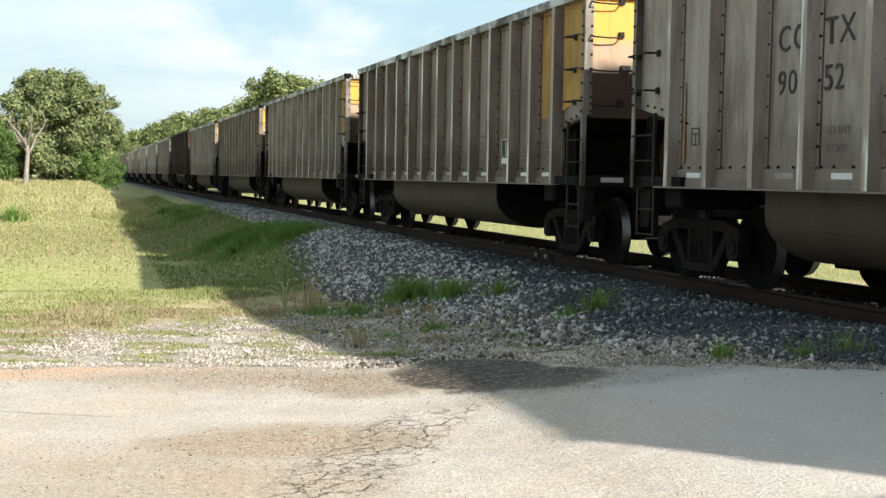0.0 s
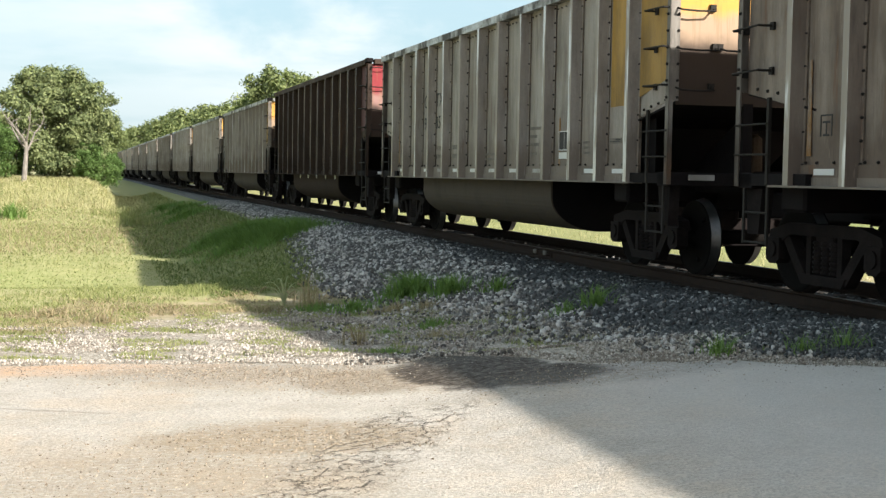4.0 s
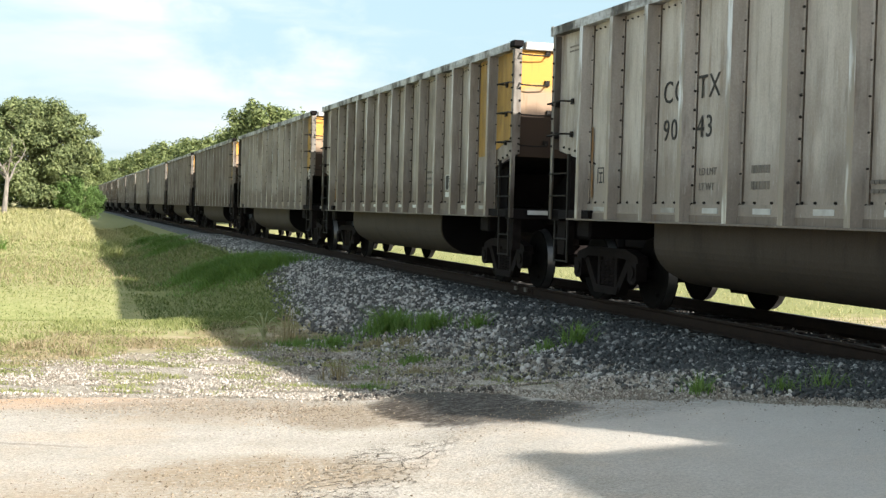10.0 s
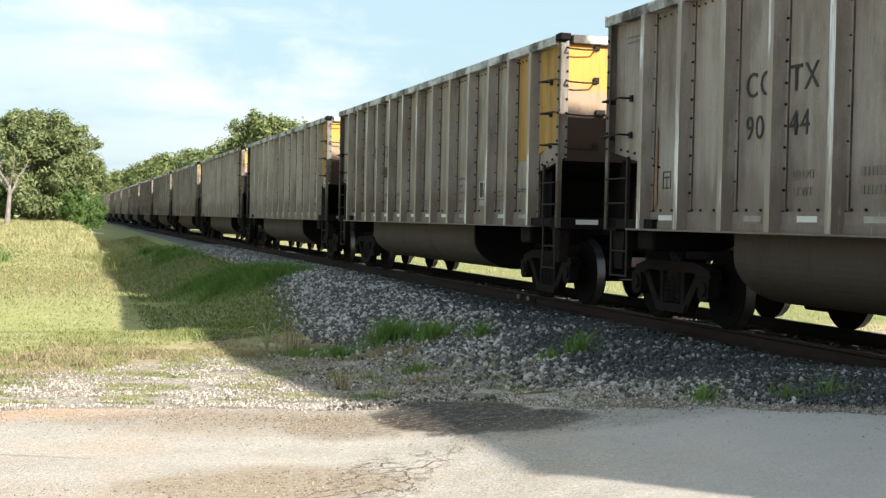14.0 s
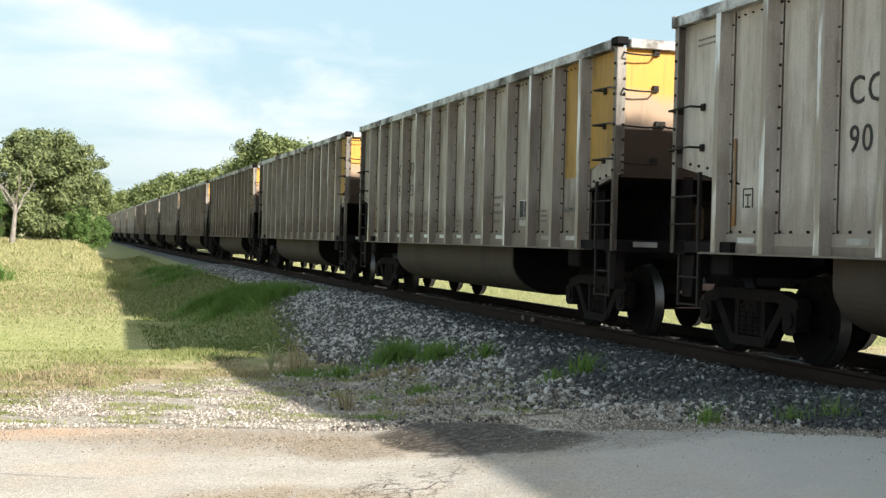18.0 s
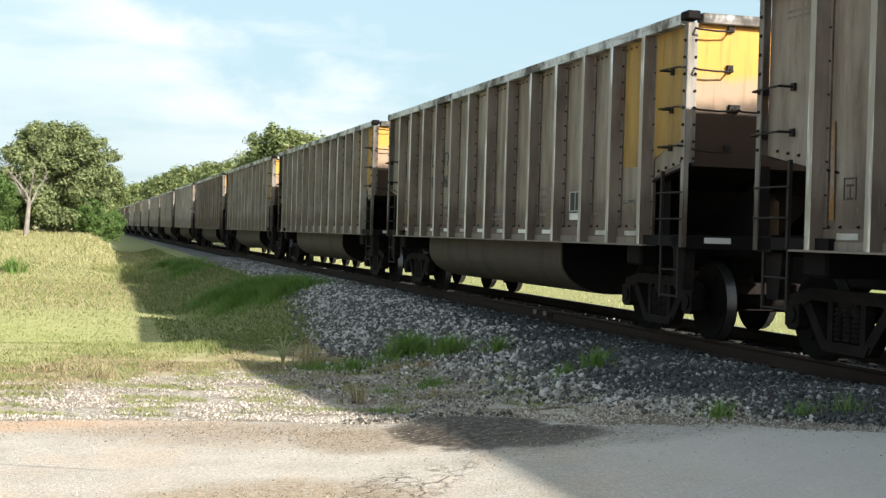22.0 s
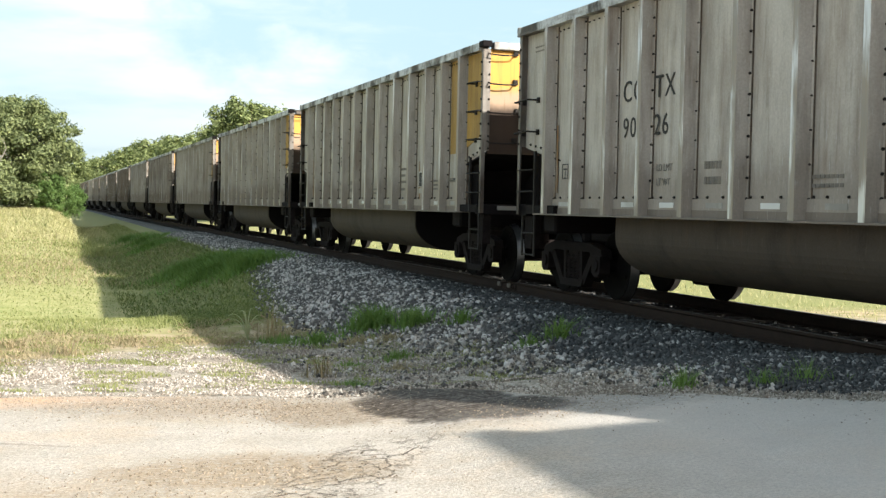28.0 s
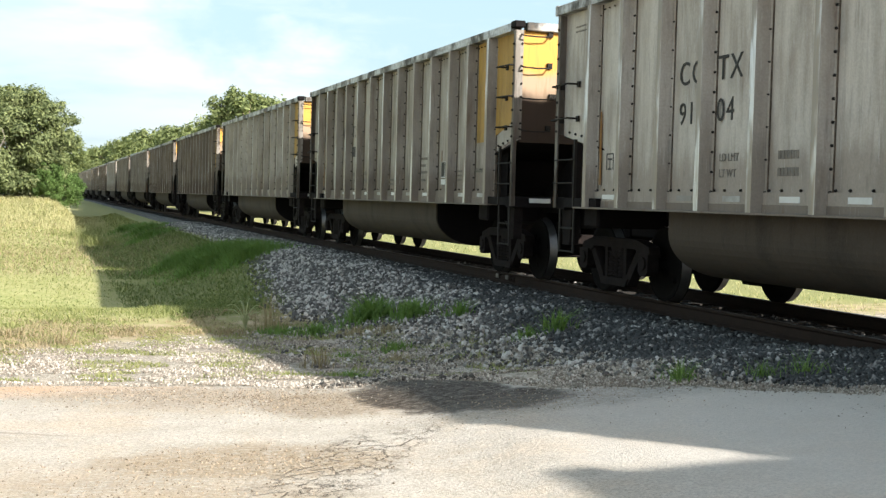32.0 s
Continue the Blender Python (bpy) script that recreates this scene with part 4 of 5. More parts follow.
        part("red_panel", prism_mesh("red_panel", M_RED, [(y0 + 0.11, top - 0.13), (y0 + 0.11, 2.30), (y0 + 1.02, 2.15), (y0 + 1.02, top - 0.13)], -rx - 0.004, -rx + 0.002), car, label="faded red corner panel")
    # floor, tub and centre sill
    part("floor_plate", box_mesh("floor_plate", M_DARK, -1.47, 1.47, -HALF + 1.4, HALF - 1.4, 1.28, 1.30), car)
    prof = []
    for i in range(13):
        t = math.pi / 2 * i / 12
        prof.append((1.40 - 0.78 * (1 - math.cos(t)), 0.86 - 0.50 * math.sin(t)))
    prof = [(1.40, 1.275)] + prof
    outline = [(-x, z) for x, z in prof] + [(x, z) for x, z in reversed(prof)]
    bm = bmesh.new()
    ys = (4.28 - HALF, 11.60 - HALF)
    lo_, hi_ = ([bm.verts.new((x, y, z)) for x, z in outline] for y in ys)
    n = len(outline)
    fs = [bm.faces.new((lo_[i], lo_[(i + 1) % n], hi_[(i + 1) % n], hi_[i])) for i in range(n)]
    bmesh.ops.recalc_face_normals(bm, faces=fs + [bm.faces.new(lo_), bm.faces.new(hi_)])
    tub = part("tub", mesh_of("tub", bm, M_BROWN if brown else M_TUB), car, label="dusty rounded steel tub between the trucks")
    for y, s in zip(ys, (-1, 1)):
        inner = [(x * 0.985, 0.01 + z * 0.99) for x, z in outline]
        part("tub_end", swept_mesh("tub_end", M_BLACK, inner, *sorted((y + s * 0.012, y - s * 0.01))), tub, label="black tub end")
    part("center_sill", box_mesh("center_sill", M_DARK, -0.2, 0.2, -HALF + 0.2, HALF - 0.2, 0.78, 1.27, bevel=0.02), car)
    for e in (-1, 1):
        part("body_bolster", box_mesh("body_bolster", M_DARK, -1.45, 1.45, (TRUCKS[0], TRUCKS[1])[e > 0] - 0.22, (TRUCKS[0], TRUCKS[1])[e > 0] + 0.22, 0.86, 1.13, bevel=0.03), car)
    # bolts: along the ribs' near flanks, the seam and the ends
    bm = bmesh.new()

    def bolt(y, z, x=-rx, r=0.02):
        bmesh.ops.create_cone(bm, cap_ends=True, segments=5, radius1=r, radius2=r * 0.6, depth=0.022, matrix=Matrix.Translation((x - 0.011, y, z)) @ Matrix.Rotation(-math.pi / 2, 4, "Y"))
    for i, y in enumerate(RIBS):
        for z in np.arange(1.32, top - 0.15, 0.205 if i % 2 else 0.31):
            bolt(y - 0.052, z, -base - 0.036, 0.018 if i % 2 else 0.012)
        if i < 12 and not brown:
            gap = RIBS[i + 1] - y
            for f in (0.17, 0.36, 0.66, 0.86):
                bolt(y + gap * f, 1.335, r=0.016)
            for f in (0.16, 0.33, 0.5, 0.67, 0.84):
                bolt(y + gap * f, top - 0.19, -base - 0.05 * bulge(y + gap * f), 0.012)
    for e in (-1, 1):
        for z in np.arange(2.1, top - 0.15, 0.19):
            bolt(e * (HALF - 0.05), z, -1.585)
            if e < 0:
                bmesh.ops.create_cone(bm, cap_ends=True, segments=5, radius1=0.02, radius2=0.012, depth=0.022,
                                      matrix=Matrix.Translation((-1.48, -HALF - 0.01, z)) @ Matrix.Rotation(math.pi / 2, 4, "X"))
        for f in (0.12, 0.32, 0.52, 0.72):
            bolt(e * (HALF - 0.15 - f), 2.10 - f * 0.15, -rx, 0.02)
    part("bolts", mesh_of("bolts", bm, M_GRAB), car, kind="stuff")
    if not brown:
        for i in range(12):
            c, w = (RIBS[i] + RIBS[i + 1]) / 2 + 0.03, 0.36
            if i in (2, 10):
                continue
            part("reflector", REFLECTOR, car, pose(-rx - 0.008, c, 1.25))
        part("splice_strip", box_mesh("splice_strip", sheet, -rx - 0.006, -rx + 0.004, -HALF + 1.34, HALF - 1.05, lo, 1.318), car)
        sign = part("stencil_panel", box_mesh("stencil_panel", M_LETTER, -rx - 0.005, -rx + 0.002, 3.15 - HALF + 0.18, 3.57 - HALF + 0.18, 1.55, 1.80), car, label="black stencil panel in a white frame")
        yc = 3.36 - HALF + 0.18
        for z0, z1, ya, yb in ((1.80, 1.811, -0.23, 0.23), (1.539, 1.55, -0.23, 0.23), (1.42, 1.51, -0.22, 0.22)):
            part("panel_frame", box_mesh("panel_frame", M_WHITE if z1 > 1.5 else M_PALE, -rx - 0.006, -rx + 0.001, yc + ya, yc + yb, z0, z1), sign)
        for ya in (-0.225, 0.02, 0.225):
            part("panel_frame", box_mesh("panel_frame", M_WHITE if ya else M_FAINT, -rx - 0.007, -rx + 0.001, yc + ya - 0.006, yc + ya + 0.006, 1.55, 1.80), sign)
        part("rust_streak", prism_mesh("rust_streak", M_ROD, [(-HALF + 3.70, 1.30), (-HALF + 3.78, 1.30), (-HALF + 3.77, 2.0), (-HALF + 3.73, 2.0)], -rx - 0.003, -rx + 0.001), car)
        part("rust_streak", prism_mesh("rust_streak", M_ROD, [(-HALF + 13.28, 1.40), (-HALF + 13.36, 1.40), (-HALF + 13.34, 2.3), (-HALF + 13.30, 2.3)], -rx - 0.003, -rx + 0.001), car)
    else:
        for y in (-2.6, -1.2, 0.2, 1.6, 3.0):
            part("reflector", box_mesh("reflector", M_WHITE, -1.412, -1.39, y - 0.06, y + 0.06, 1.00, 1.10), car)
        for y in (-4.1, 1.25):
            part("reflector", box_mesh("reflector", M_YELLOW, -rx - 0.006, -rx + 0.002, y - 0.03, y + 0.03, 1.35, 1.95), car, label="yellow reflective strip")
    if not brown:
        stencils(car)
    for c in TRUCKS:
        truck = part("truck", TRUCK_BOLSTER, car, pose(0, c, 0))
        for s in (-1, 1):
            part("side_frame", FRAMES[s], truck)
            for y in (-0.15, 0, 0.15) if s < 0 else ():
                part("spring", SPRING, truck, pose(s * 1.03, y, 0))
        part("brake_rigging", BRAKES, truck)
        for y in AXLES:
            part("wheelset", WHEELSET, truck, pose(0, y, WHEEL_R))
    return car


# the fleet numbers that can be read, car by car
NUMBERS = {7: "9099", 14: "9036", 17: "9048", 0: "9052", 1: "9083", 2: "9117", 4: "9085", 6: "9017", 8: "9043", 9: "9023", 10: "9047", 11: "9044", 13: "9019", 15: "9123",
           16: "9106", 18: "9096", 19: "9038", 20: "9030", 22: "9026", 23: "9069", 24: "9115", 25: "9104"}
BROWN = 5
FIRST, LAST = -3, 45
TONE = {0: 0, 1: 1, 2: 0, 3: 1, 4: 0, 6: 0, 7: 2, 8: 2, 9: 0, 10: 2, 11: 0, 12: 0, 13: 2, 14: 2, 15: 0, 16: 0, 17: 1, 18: 1, 19: 0, 20: 0, 21: 1, 22: 2, 23: 2, 24: 2, 25: 2}
FAR = 33
SMALL = ("bolts", "grab_iron", "end_grab_iron", "reflector", "spring", "brake_rigging", "lettering", "faded_stencil", "stencil_mark", "routing_plate", "routing_mark",
         "panel_frame", "rust_streak", "splice_strip", "placard")
bm = bmesh.new()
for u in (11.18, 10.45):
    add_bars(bm, u - HALF, 2.04, 0.38, 0.22, 2)
NUMBER_BARS = mesh_of("number_bars", bm, M_LETTER)


SPLICE = prism_mesh("splice_angle", M_POST, [(-HALF + 0.98, 1.90), (-HALF + 0.98, 3.60), (-HALF + 1.03, 3.60), (-HALF + 1.03, 1.90)], -1.55, -1.48)


def make_train():
    grey, brown = coal_car("grey"), coal_car("brown")
    cars = {}
    for k in range(FIRST, LAST + 1):
        if k == BROWN:
            cars[k] = brown
            continue
        cars[k] = car = copy_thing(grey, pose(0, 0, 0))
        tone = TONE.get(k, (k * 7 + 3) % 5 % 3)
        for o in car.children:
            if o.name.startswith(("side_sheet", "splice_strip")) or (o.name.startswith("end_sheet") and o.data.materials[0] == SHEETS[0]):
                o.material_slots[0].link = "OBJECT"
                o.material_slots[0].material = SHEETS[tone]
            elif o.name.startswith("rib"):
                o.material_slots[0].link = "OBJECT"
                o.material_slots[0].material = RIB_STEELS[tone]
        if k in (14, 17):
            part("splice_angle", SPLICE, car, label="extra steel angle beside the corner panel")
        if k % 3 == 0:
            for o in [o for o in car.children if o.name.startswith("rust_streak")][:1]:
                bpy.data.objects.remove(o)
        numbered(car, k)
        if k > FAR:                    # these never come near: leave off what is too small to see
            for o in car.children_recursive:
                if o.name.split(".")[0] in SMALL:
                    bpy.data.objects.remove(o)
    for o in (*grey.children_recursive, grey):
        bpy.data.objects.remove(o)
    return cars


CARS = make_train()


# ---- trees and bushes ----
def leaf_cloud(rng, lumps, count, size, flat=0.0):
    """Small leaf sprays, spread through the lumps (centre, radii), thicker towards their outside."""
    vol = np.array([l[1][0] * l[1][1] * l[1][2] for l in lumps]) ** 0.7
    which = rng.choice(len(lumps), count, p=vol / vol.sum())
    c, r = np.array([l[0] for l in lumps])[which], np.array([l[1] for l in lumps])[which]
    d = rng.normal(size=(count, 3))
    d /= np.linalg.norm(d, axis=1)[:, None]
    p = c + d * r * (rng.random(count)[:, None] ** 0.45) * (0.75 + 0.55 * rng.random((count, 1)) ** 2)
    n = d + rng.normal(size=(count, 3)) * 0.5 + np.array([0, 0, 0.35])
    n /= np.linalg.norm(n, axis=1)[:, None]
    t = np.cross(n, rng.normal(size=(count, 3)))
    t /= np.linalg.norm(t, axis=1)[:, None]
    b = np.cross(n, t)
    s = size * (0.6 + 0.8 * rng.random((count, 1)))
    v = np.stack([p - t * s, p + b * s * 0.42 + n * s * 0.15, p + t * s, p - b * s * 0.42 + n * s * 0.1], 1).reshape(-1, 3)
    return v, np.arange(count * 4).reshape(-1, 4)


def limb(bm, pts, r0, r1, seg=7):
    """A tapered limb along points."""
    rings = []
    for i, p in enumerate(pts):
        p, q = Vector(p), Vector(pts[min(i + 1, len(pts) - 1)])
        w = (q - Vector(pts[max(i - 1, 0)])).normalized()
        u = w.orthogonal().normalized()
        v = w.cross(u)
        r = r0 + (r1 - r0) * i / (len(pts) - 1)
        rings.append([bm.verts.new(p + (u * math.cos(a) + v * math.sin(a)) * r) for a in np.linspace(0, 2 * math.pi, seg + 1)[:-1]])
    for a, b in zip(rings, rings[1:]):
        for i in range(seg):
            bm.faces.new((a[i], a[(i + 1) % seg], b[(i + 1) % seg], b[i]))
    bm.faces.new(rings[-1])


def tree(seed, h, wide, name, label, leaf, bark, leaves=9000, low=0.12, size=0.2, group="", dome=False):
    """A tree h high: a tapered trunk with limbs, and a crown of leaf sprays in uneven lumps."""
    rng, rd = np.random.default_rng(seed), random.Random(seed)
    ob = thing(name, label, "tree", group)
    bm = bmesh.new()
    lean = (rd.uniform(-0.3, 0.3), rd.uniform(-0.3, 0.3))
    limb(bm, [(0, 0, -0.2), (lean[0] * 0.3, lean[1] * 0.3, h * 0.18), (lean[0], lean[1], h * 0.45), (lean[0] * 1.5, lean[1] * 1.5, h * 0.75)], h * 0.032, h * 0.010)
    lumps = []
    count = 120 if dome else 60
    for i in range(count):
        a = i * 2.399 + rd.uniform(-0.5, 0.5)
        q = (i + 0.5) / count
        z = h * (low + 0.05 + (0.87 - low) * q ** 0.8)
        f = math.sqrt(max(0.04, 1 - ((z / h - 0.42) / 0.55) ** 2)) if z > 0.42 * h else 1 - 0.75 * (0.42 - z / h)
        r = wide * f * rd.uniform(0.50, 0.93)
        c = (lean[0] + math.cos(a) * r, lean[1] + math.sin(a) * r, z + rd.uniform(-0.03, 0.03) * h)
        s = wide * rd.uniform(0.12, 0.23) * (1.0 if dome else 1.3)
        lumps.append((c, (s, s, s * rd.uniform(0.55, 0.85))))
        if i % 4 == 1:
            z0 = max(h * 0.15, z - h * 0.25)
            limb(bm, [(lean[0] * z0 / h, lean[1] * z0 / h, z0), ((lean[0] + c[0]) * 0.4, (lean[1] + c[1]) * 0.4, (z0 + z) * 0.5 + h * 0.03), (c[0] * 0.98, c[1] * 0.98, z)], h * 0.013, h * 0.004, 5)
        if i % 2:                                         # a spray that sticks out of the crown
            p = tuple(lean[j] + (c[j] - lean[j]) * rd.uniform(1.05, 1.22) for j in (0, 1)) + (c[2] + rd.uniform(-0.02, 0.06) * h,)
            lumps.append((p, (s * 0.42, s * 0.42, s * 0.30)))
    for i in range(7):                                    # the inside of the crown
        a, r = i * 2.1, wide * (0.12 + 0.05 * (i % 4))
        lumps.append(((lean[0] + math.cos(a) * r, lean[1] + math.sin(a) * r, h * (low + 0.12 + (0.66 - low) * i / 6)), (wide * 0.42, wide * 0.42, wide * 0.30)))
    part("trunk", mesh_of("trunk", bm, bark), ob)
    v, f = leaf_cloud(rng, lumps, leaves, size)
    part("crown", quick_mesh("crown", v, f, leaf), ob)
    return ob


def at_ground(x, y, turn=0):
    return Matrix.LocRotScale((x, y, float(height(np.float64(x), np.float64(y))) - 0.02), Euler((0, 0, turn)), None)


OAKS = [tree(11, 7.3, 3.95, "oak_tree", "broad olive-green oak leafed down to the field", M_LEAF, M_BARK, 62000, 0.0, 0.112, dome=True),
        tree(12, 9.5, 3.7, "oak_tree", "tall leafy oak behind the railway", M_LEAF2, M_BARK, 17000, 0.1, 0.17),
        tree(13, 9.0, 4.6, "oak_tree", "wide leafy tree behind the railway", M_LEAF2, M_BARK, 17000, 0.08, 0.18),
        tree(14, 2.5, 1.35, "shrub", "bright green bushy shrub at the field's edge", M_BUSH, M_BARK, 9000, 0.0, 0.062),
        tree(15, 9.6, 4.8, "oak_tree", "leafy tree far along the railway", M_LEAF2, M_BARK, 9000, 0.06, 0.24),
        tree(16, 3.6, 1.8, "shrub", "tall light green bush before the oak", M_BUSH, M_BARK, 9000, 0.0, 0.075)]
spots = [  # template, x, y, turn
    (0, -1.15, 87.5, 0.3), (0, -8.6, 92, 2.0), (0, -15.5, 95, 4.1), (3, 1.0, 86, 1.0), (5, -4.75, 83, 0.5), (5, -7.6, 83, 3.3), (5, -3.5, 87, 1.2), (5, -4.9, 89, 2.9),
    (2, -13.5, 104, 1.7), (3, 2.7, 118, 4.4), (3, 1.9, 93, 3.4), (4, 3.2, 215, 0.4), (4, 5.2, 310, 2.4),
    (1, 14.9, 97, 0.2), (2, 19.4, 101, 1.9), (1, 23.8, 106, 3.3), (2, 16.6, 122, 4.6), (1, 19.6, 136, 0.9), (2, 15.4, 146, 2.8), (1, 16.2, 162, 5.5),
    (4, 14.6, 178, 0.6), (4, 15.2, 198, 3.9), (4, 13.9, 220, 1.4), (4, 13.6, 244, 2.7), (4, 13.2, 270, 4.2), (4, 13.0, 298, 0.8), (4, 12.8, 332, 1.6),
    (4, 12.4, 372, 5.0), (4, 9.5, 430, 2.0), (4, 3.0, 440, 3.0), (4, -4, 435, 1.0), (4, 16, 435, 1.0),
    (2, 28.5, 114, 0.2), (1, 34.0, 120, 2.2), (2, 40.0, 124, 4.2)]
used = set()
for i, x, y, turn in spots:
    if i in used:
        copy_thing(OAKS[i], at_ground(x, y, turn))
    else:
        used.add(i)
        OAKS[i].matrix_world = at_ground(x, y, turn)


def dead_tree():
    """A bleached, nearly bare tree before the oaks."""
    rd = random.Random(5)
    ob = thing("bare_tree", "pale bleached nearly bare tree with forked branches", "tree")
    bm = bmesh.new()
    limb(bm, [(-0.1, 0, -0.3), (0.0, 0, 0.9), (0.08, 0.03, 1.8), (0.05, 0, 2.4)], 0.17, 0.10, 9)
    for i in range(5):                                    # crooked forks, each with boughs and twigs
        a, reach = i * 1.26 + rd.uniform(-0.3, 0.3), rd.uniform(0.9, 1.7)
        pts = [Vector((0.05, 0, 1.7 + 0.16 * i))]
        for j in range(4):
            a += rd.uniform(-0.5, 0.5)
            pts.append(pts[-1] + Vector((math.cos(a) * reach / 4, math.sin(a) * reach / 4, rd.uniform(0.25, 0.62))))
        limb(bm, pts, 0.075, 0.016, 6)
        for j in range(7):
            p = pts[1 + j % 4]
            w = Vector((rd.uniform(-1, 1), rd.uniform(-1, 1), rd.uniform(0.1, 0.9))) * rd.uniform(0.4, 0.8)
            limb(bm, [p, p + w * 0.5 + Vector((0, 0, 0.08)), p + w], 0.026, 0.007, 4)
            limb(bm, [p + w * 0.5, p + w * 0.8 + Vector((rd.uniform(-0.3, 0.3), rd.uniform(-0.3, 0.3), 0.2))], 0.012, 0.005, 4)
    part("trunk", mesh_of("trunk", bm, M_PALEBARK), ob)
    ob.matrix_world = at_ground(-2.75, 80.6, 0.4)


dead_tree()


# ---- grass, weeds and stones ----
def blades(rng, x, y, h, w, lean=0.5, z=None):
    """Upright bent blades at the given feet."""
    n = len(x)
    z = height(x, y) if z is None else z
    a, tilt = rng.random(n) * 2 * np.pi, rng.random(n) * lean
    h, w = h * (0.55 + 0.9 * rng.random(n)), w * (0.6 + 0.8 * rng.random(n))
    ux, uy = np.cos(a), np.sin(a)
    foot = np.stack([x, y, z - 0.01], 1)
    out = np.stack([-uy, ux, 0 * ux], 1) * (h * tilt)[:, None]
    up = np.stack([0 * h, 0 * h, h], 1)
    side = np.stack([ux, uy, 0 * ux], 1) * (w / 2)[:, None]
    v = np.stack([foot - side, foot + side, foot + up * 0.6 + out * 0.4 + side * 0.7, foot + up + out, foot + up * 0.6 + out * 0.4 - side * 0.7], 1)
    i = np.arange(n)[:, None] * 5
    return v.reshape(-1, 3), np.concatenate([i + np.array([[0, 1, 2, 4]]), i + np.array([[4, 2, 3, 3]])], 0), i


def blade_mesh(name, rng, x, y, h, w, mat, lean=0.5):
    v, _, i = blades(rng, x, y, h, w, lean)
    tri = np.concatenate([i + np.array([[0, 1, 2]]), i + np.array([[0, 2, 4]]), i + np.array([[4, 2, 3]])], 0)
    return quick_mesh(name, v, tri, mat)


rng = np.random.default_rng(21)


def lawn_line(x):
    return 17.6 + 0.75 * np.clip(x, -1.5, 5)


def patchy(x, y, s):
    a, b = 0.83 * x + 0.42 * y, 0.62 * y - 0.58 * x
    return 0.8 * np.sin(2.1 * s * a + 1.9 * np.sin(1.1 * s * b)) + 0.8 * np.sin(1.9 * s * b + 1.7 * np.sin(1.3 * s * a + 2)) + 0.5 * np.sin(4.7 * s * (a + 0.4 * b) + 1)


def lawn():
    n = 130000
    y = 15.5 + 75 * rng.random(n) ** 1.5
    x = -9 + 15.5 * rng.random(n)
    d = y - lawn_line(x) + 0.9 * patchy(x, y, 1.1)
    keep = (d > 0) & (x < toe(y) + 0.25) & (x > -3.0 - 0.12 * y) & (x < 5.2)
    x, y = x[keep], y[keep]
    tall = 0.014 + 0.0011 * (y - 14) + 0.012 * np.clip(patchy(x, y, 0.7), 0, 2)
    tagged(new("grass", blade_mesh("grass", rng, x, y, tall, 0.008 + 0.0006 * (y - 12), M_GRASS, 2.6)),
           "short mown yellow-green roadside grass", "grass", kind="stuff")
    n = 60000
    y = 13.0 + 9 * rng.random(n)
    x = -6 + 11 * rng.random(n)
    d = y - lawn_line(x) + 0.8 * patchy(x, y, 1.4)
    keep = (np.abs(d + 0.3) < 1.5) & (patchy(x + 5, y, 2.0) > -0.7) & (x < toe(y) - 0.2)
    tagged(new("dry_grass", blade_mesh("dry_grass", rng, x[keep], y[keep], 0.045, 0.010, M_STRAW, 3.5)), "dry straw-coloured grass along the gravel", "grass", kind="stuff")
    n = 100000
    y = 10.2 + 8.5 * rng.random(n)
    x = -6 + 11 * rng.random(n)
    keep = (patchy(x, y + 3, 2.2) + 0.14 * (y - 13) > 0.2) & (y > road_edge(x) + 0.35) & (x < toe(y) + 0.5)
    tagged(new("grass_tufts", blade_mesh("grass_tufts", rng, x[keep], y[keep], 0.035, 0.011, M_GRASS, 2.0)), "sparse green tufts growing through the gravel", "grass", kind="stuff")
    n = 9000
    x = -6 + 9.4 * rng.random(n)
    y = lawn_line(x) + 1.0 + 2.6 * rng.random(n) + 0.4 * patchy(x, x, 1.3)
    tagged(new("rough_grass", blade_mesh("rough_grass", rng, x, y, 0.035 + 0.035 * np.clip(patchy(x, y, 1.2) + 0.4, 0, 2), 0.014, M_GRASS, 1.6)),
           "unmown yellow-green grass along the brow of the ditch", "grass", kind="stuff")
    n = 32000
    y = 8 + 70 * rng.random(n) ** 1.6
    x = 11.0 + 16 * rng.random(n)
    tagged(new("meadow_grass", blade_mesh("meadow_grass", rng, x, y, 0.075, 0.014, M_HAY, 2.2)), "sunlit long grass beyond the railway", "grass", kind="stuff")
    n = 22000
    x = -11 + 15 * rng.random(n)
    y = 64 + 24 * rng.random(n)
    tagged(new("hay_grass", blade_mesh("hay_grass", rng, x, y, 0.20, 0.026, M_HAY, 1.6)), "knee-high seeding hay before the trees", "grass", kind="stuff")
    n = 12000
    y = 38 + 30 * rng.random(n)
    x = -9 + 14 * rng.random(n)
    tagged(new("tall_grass", blade_mesh("tall_grass", rng, x, y, 0.14, 0.016, M_STRAW, 2.0)), "taller pale seeding grass in the field", "grass", kind="stuff")


def weed(name, label, x, y, n, spread, h, w, mat, lean=1.7):
    """One clump of weeds."""
    r = np.abs(rng.normal(size=n)) * spread
    a = rng.random(n) * 2 * np.pi
    px, py = x + r * np.cos(a), y + r * np.sin(a)
    hh = h * np.exp(-(r / (spread * 1.8)) ** 2)
    tagged(new(name, blade_mesh(name, rng, px, py, hh, w, mat, lean)), label, "weeds", "weeds by the track", "stuff")


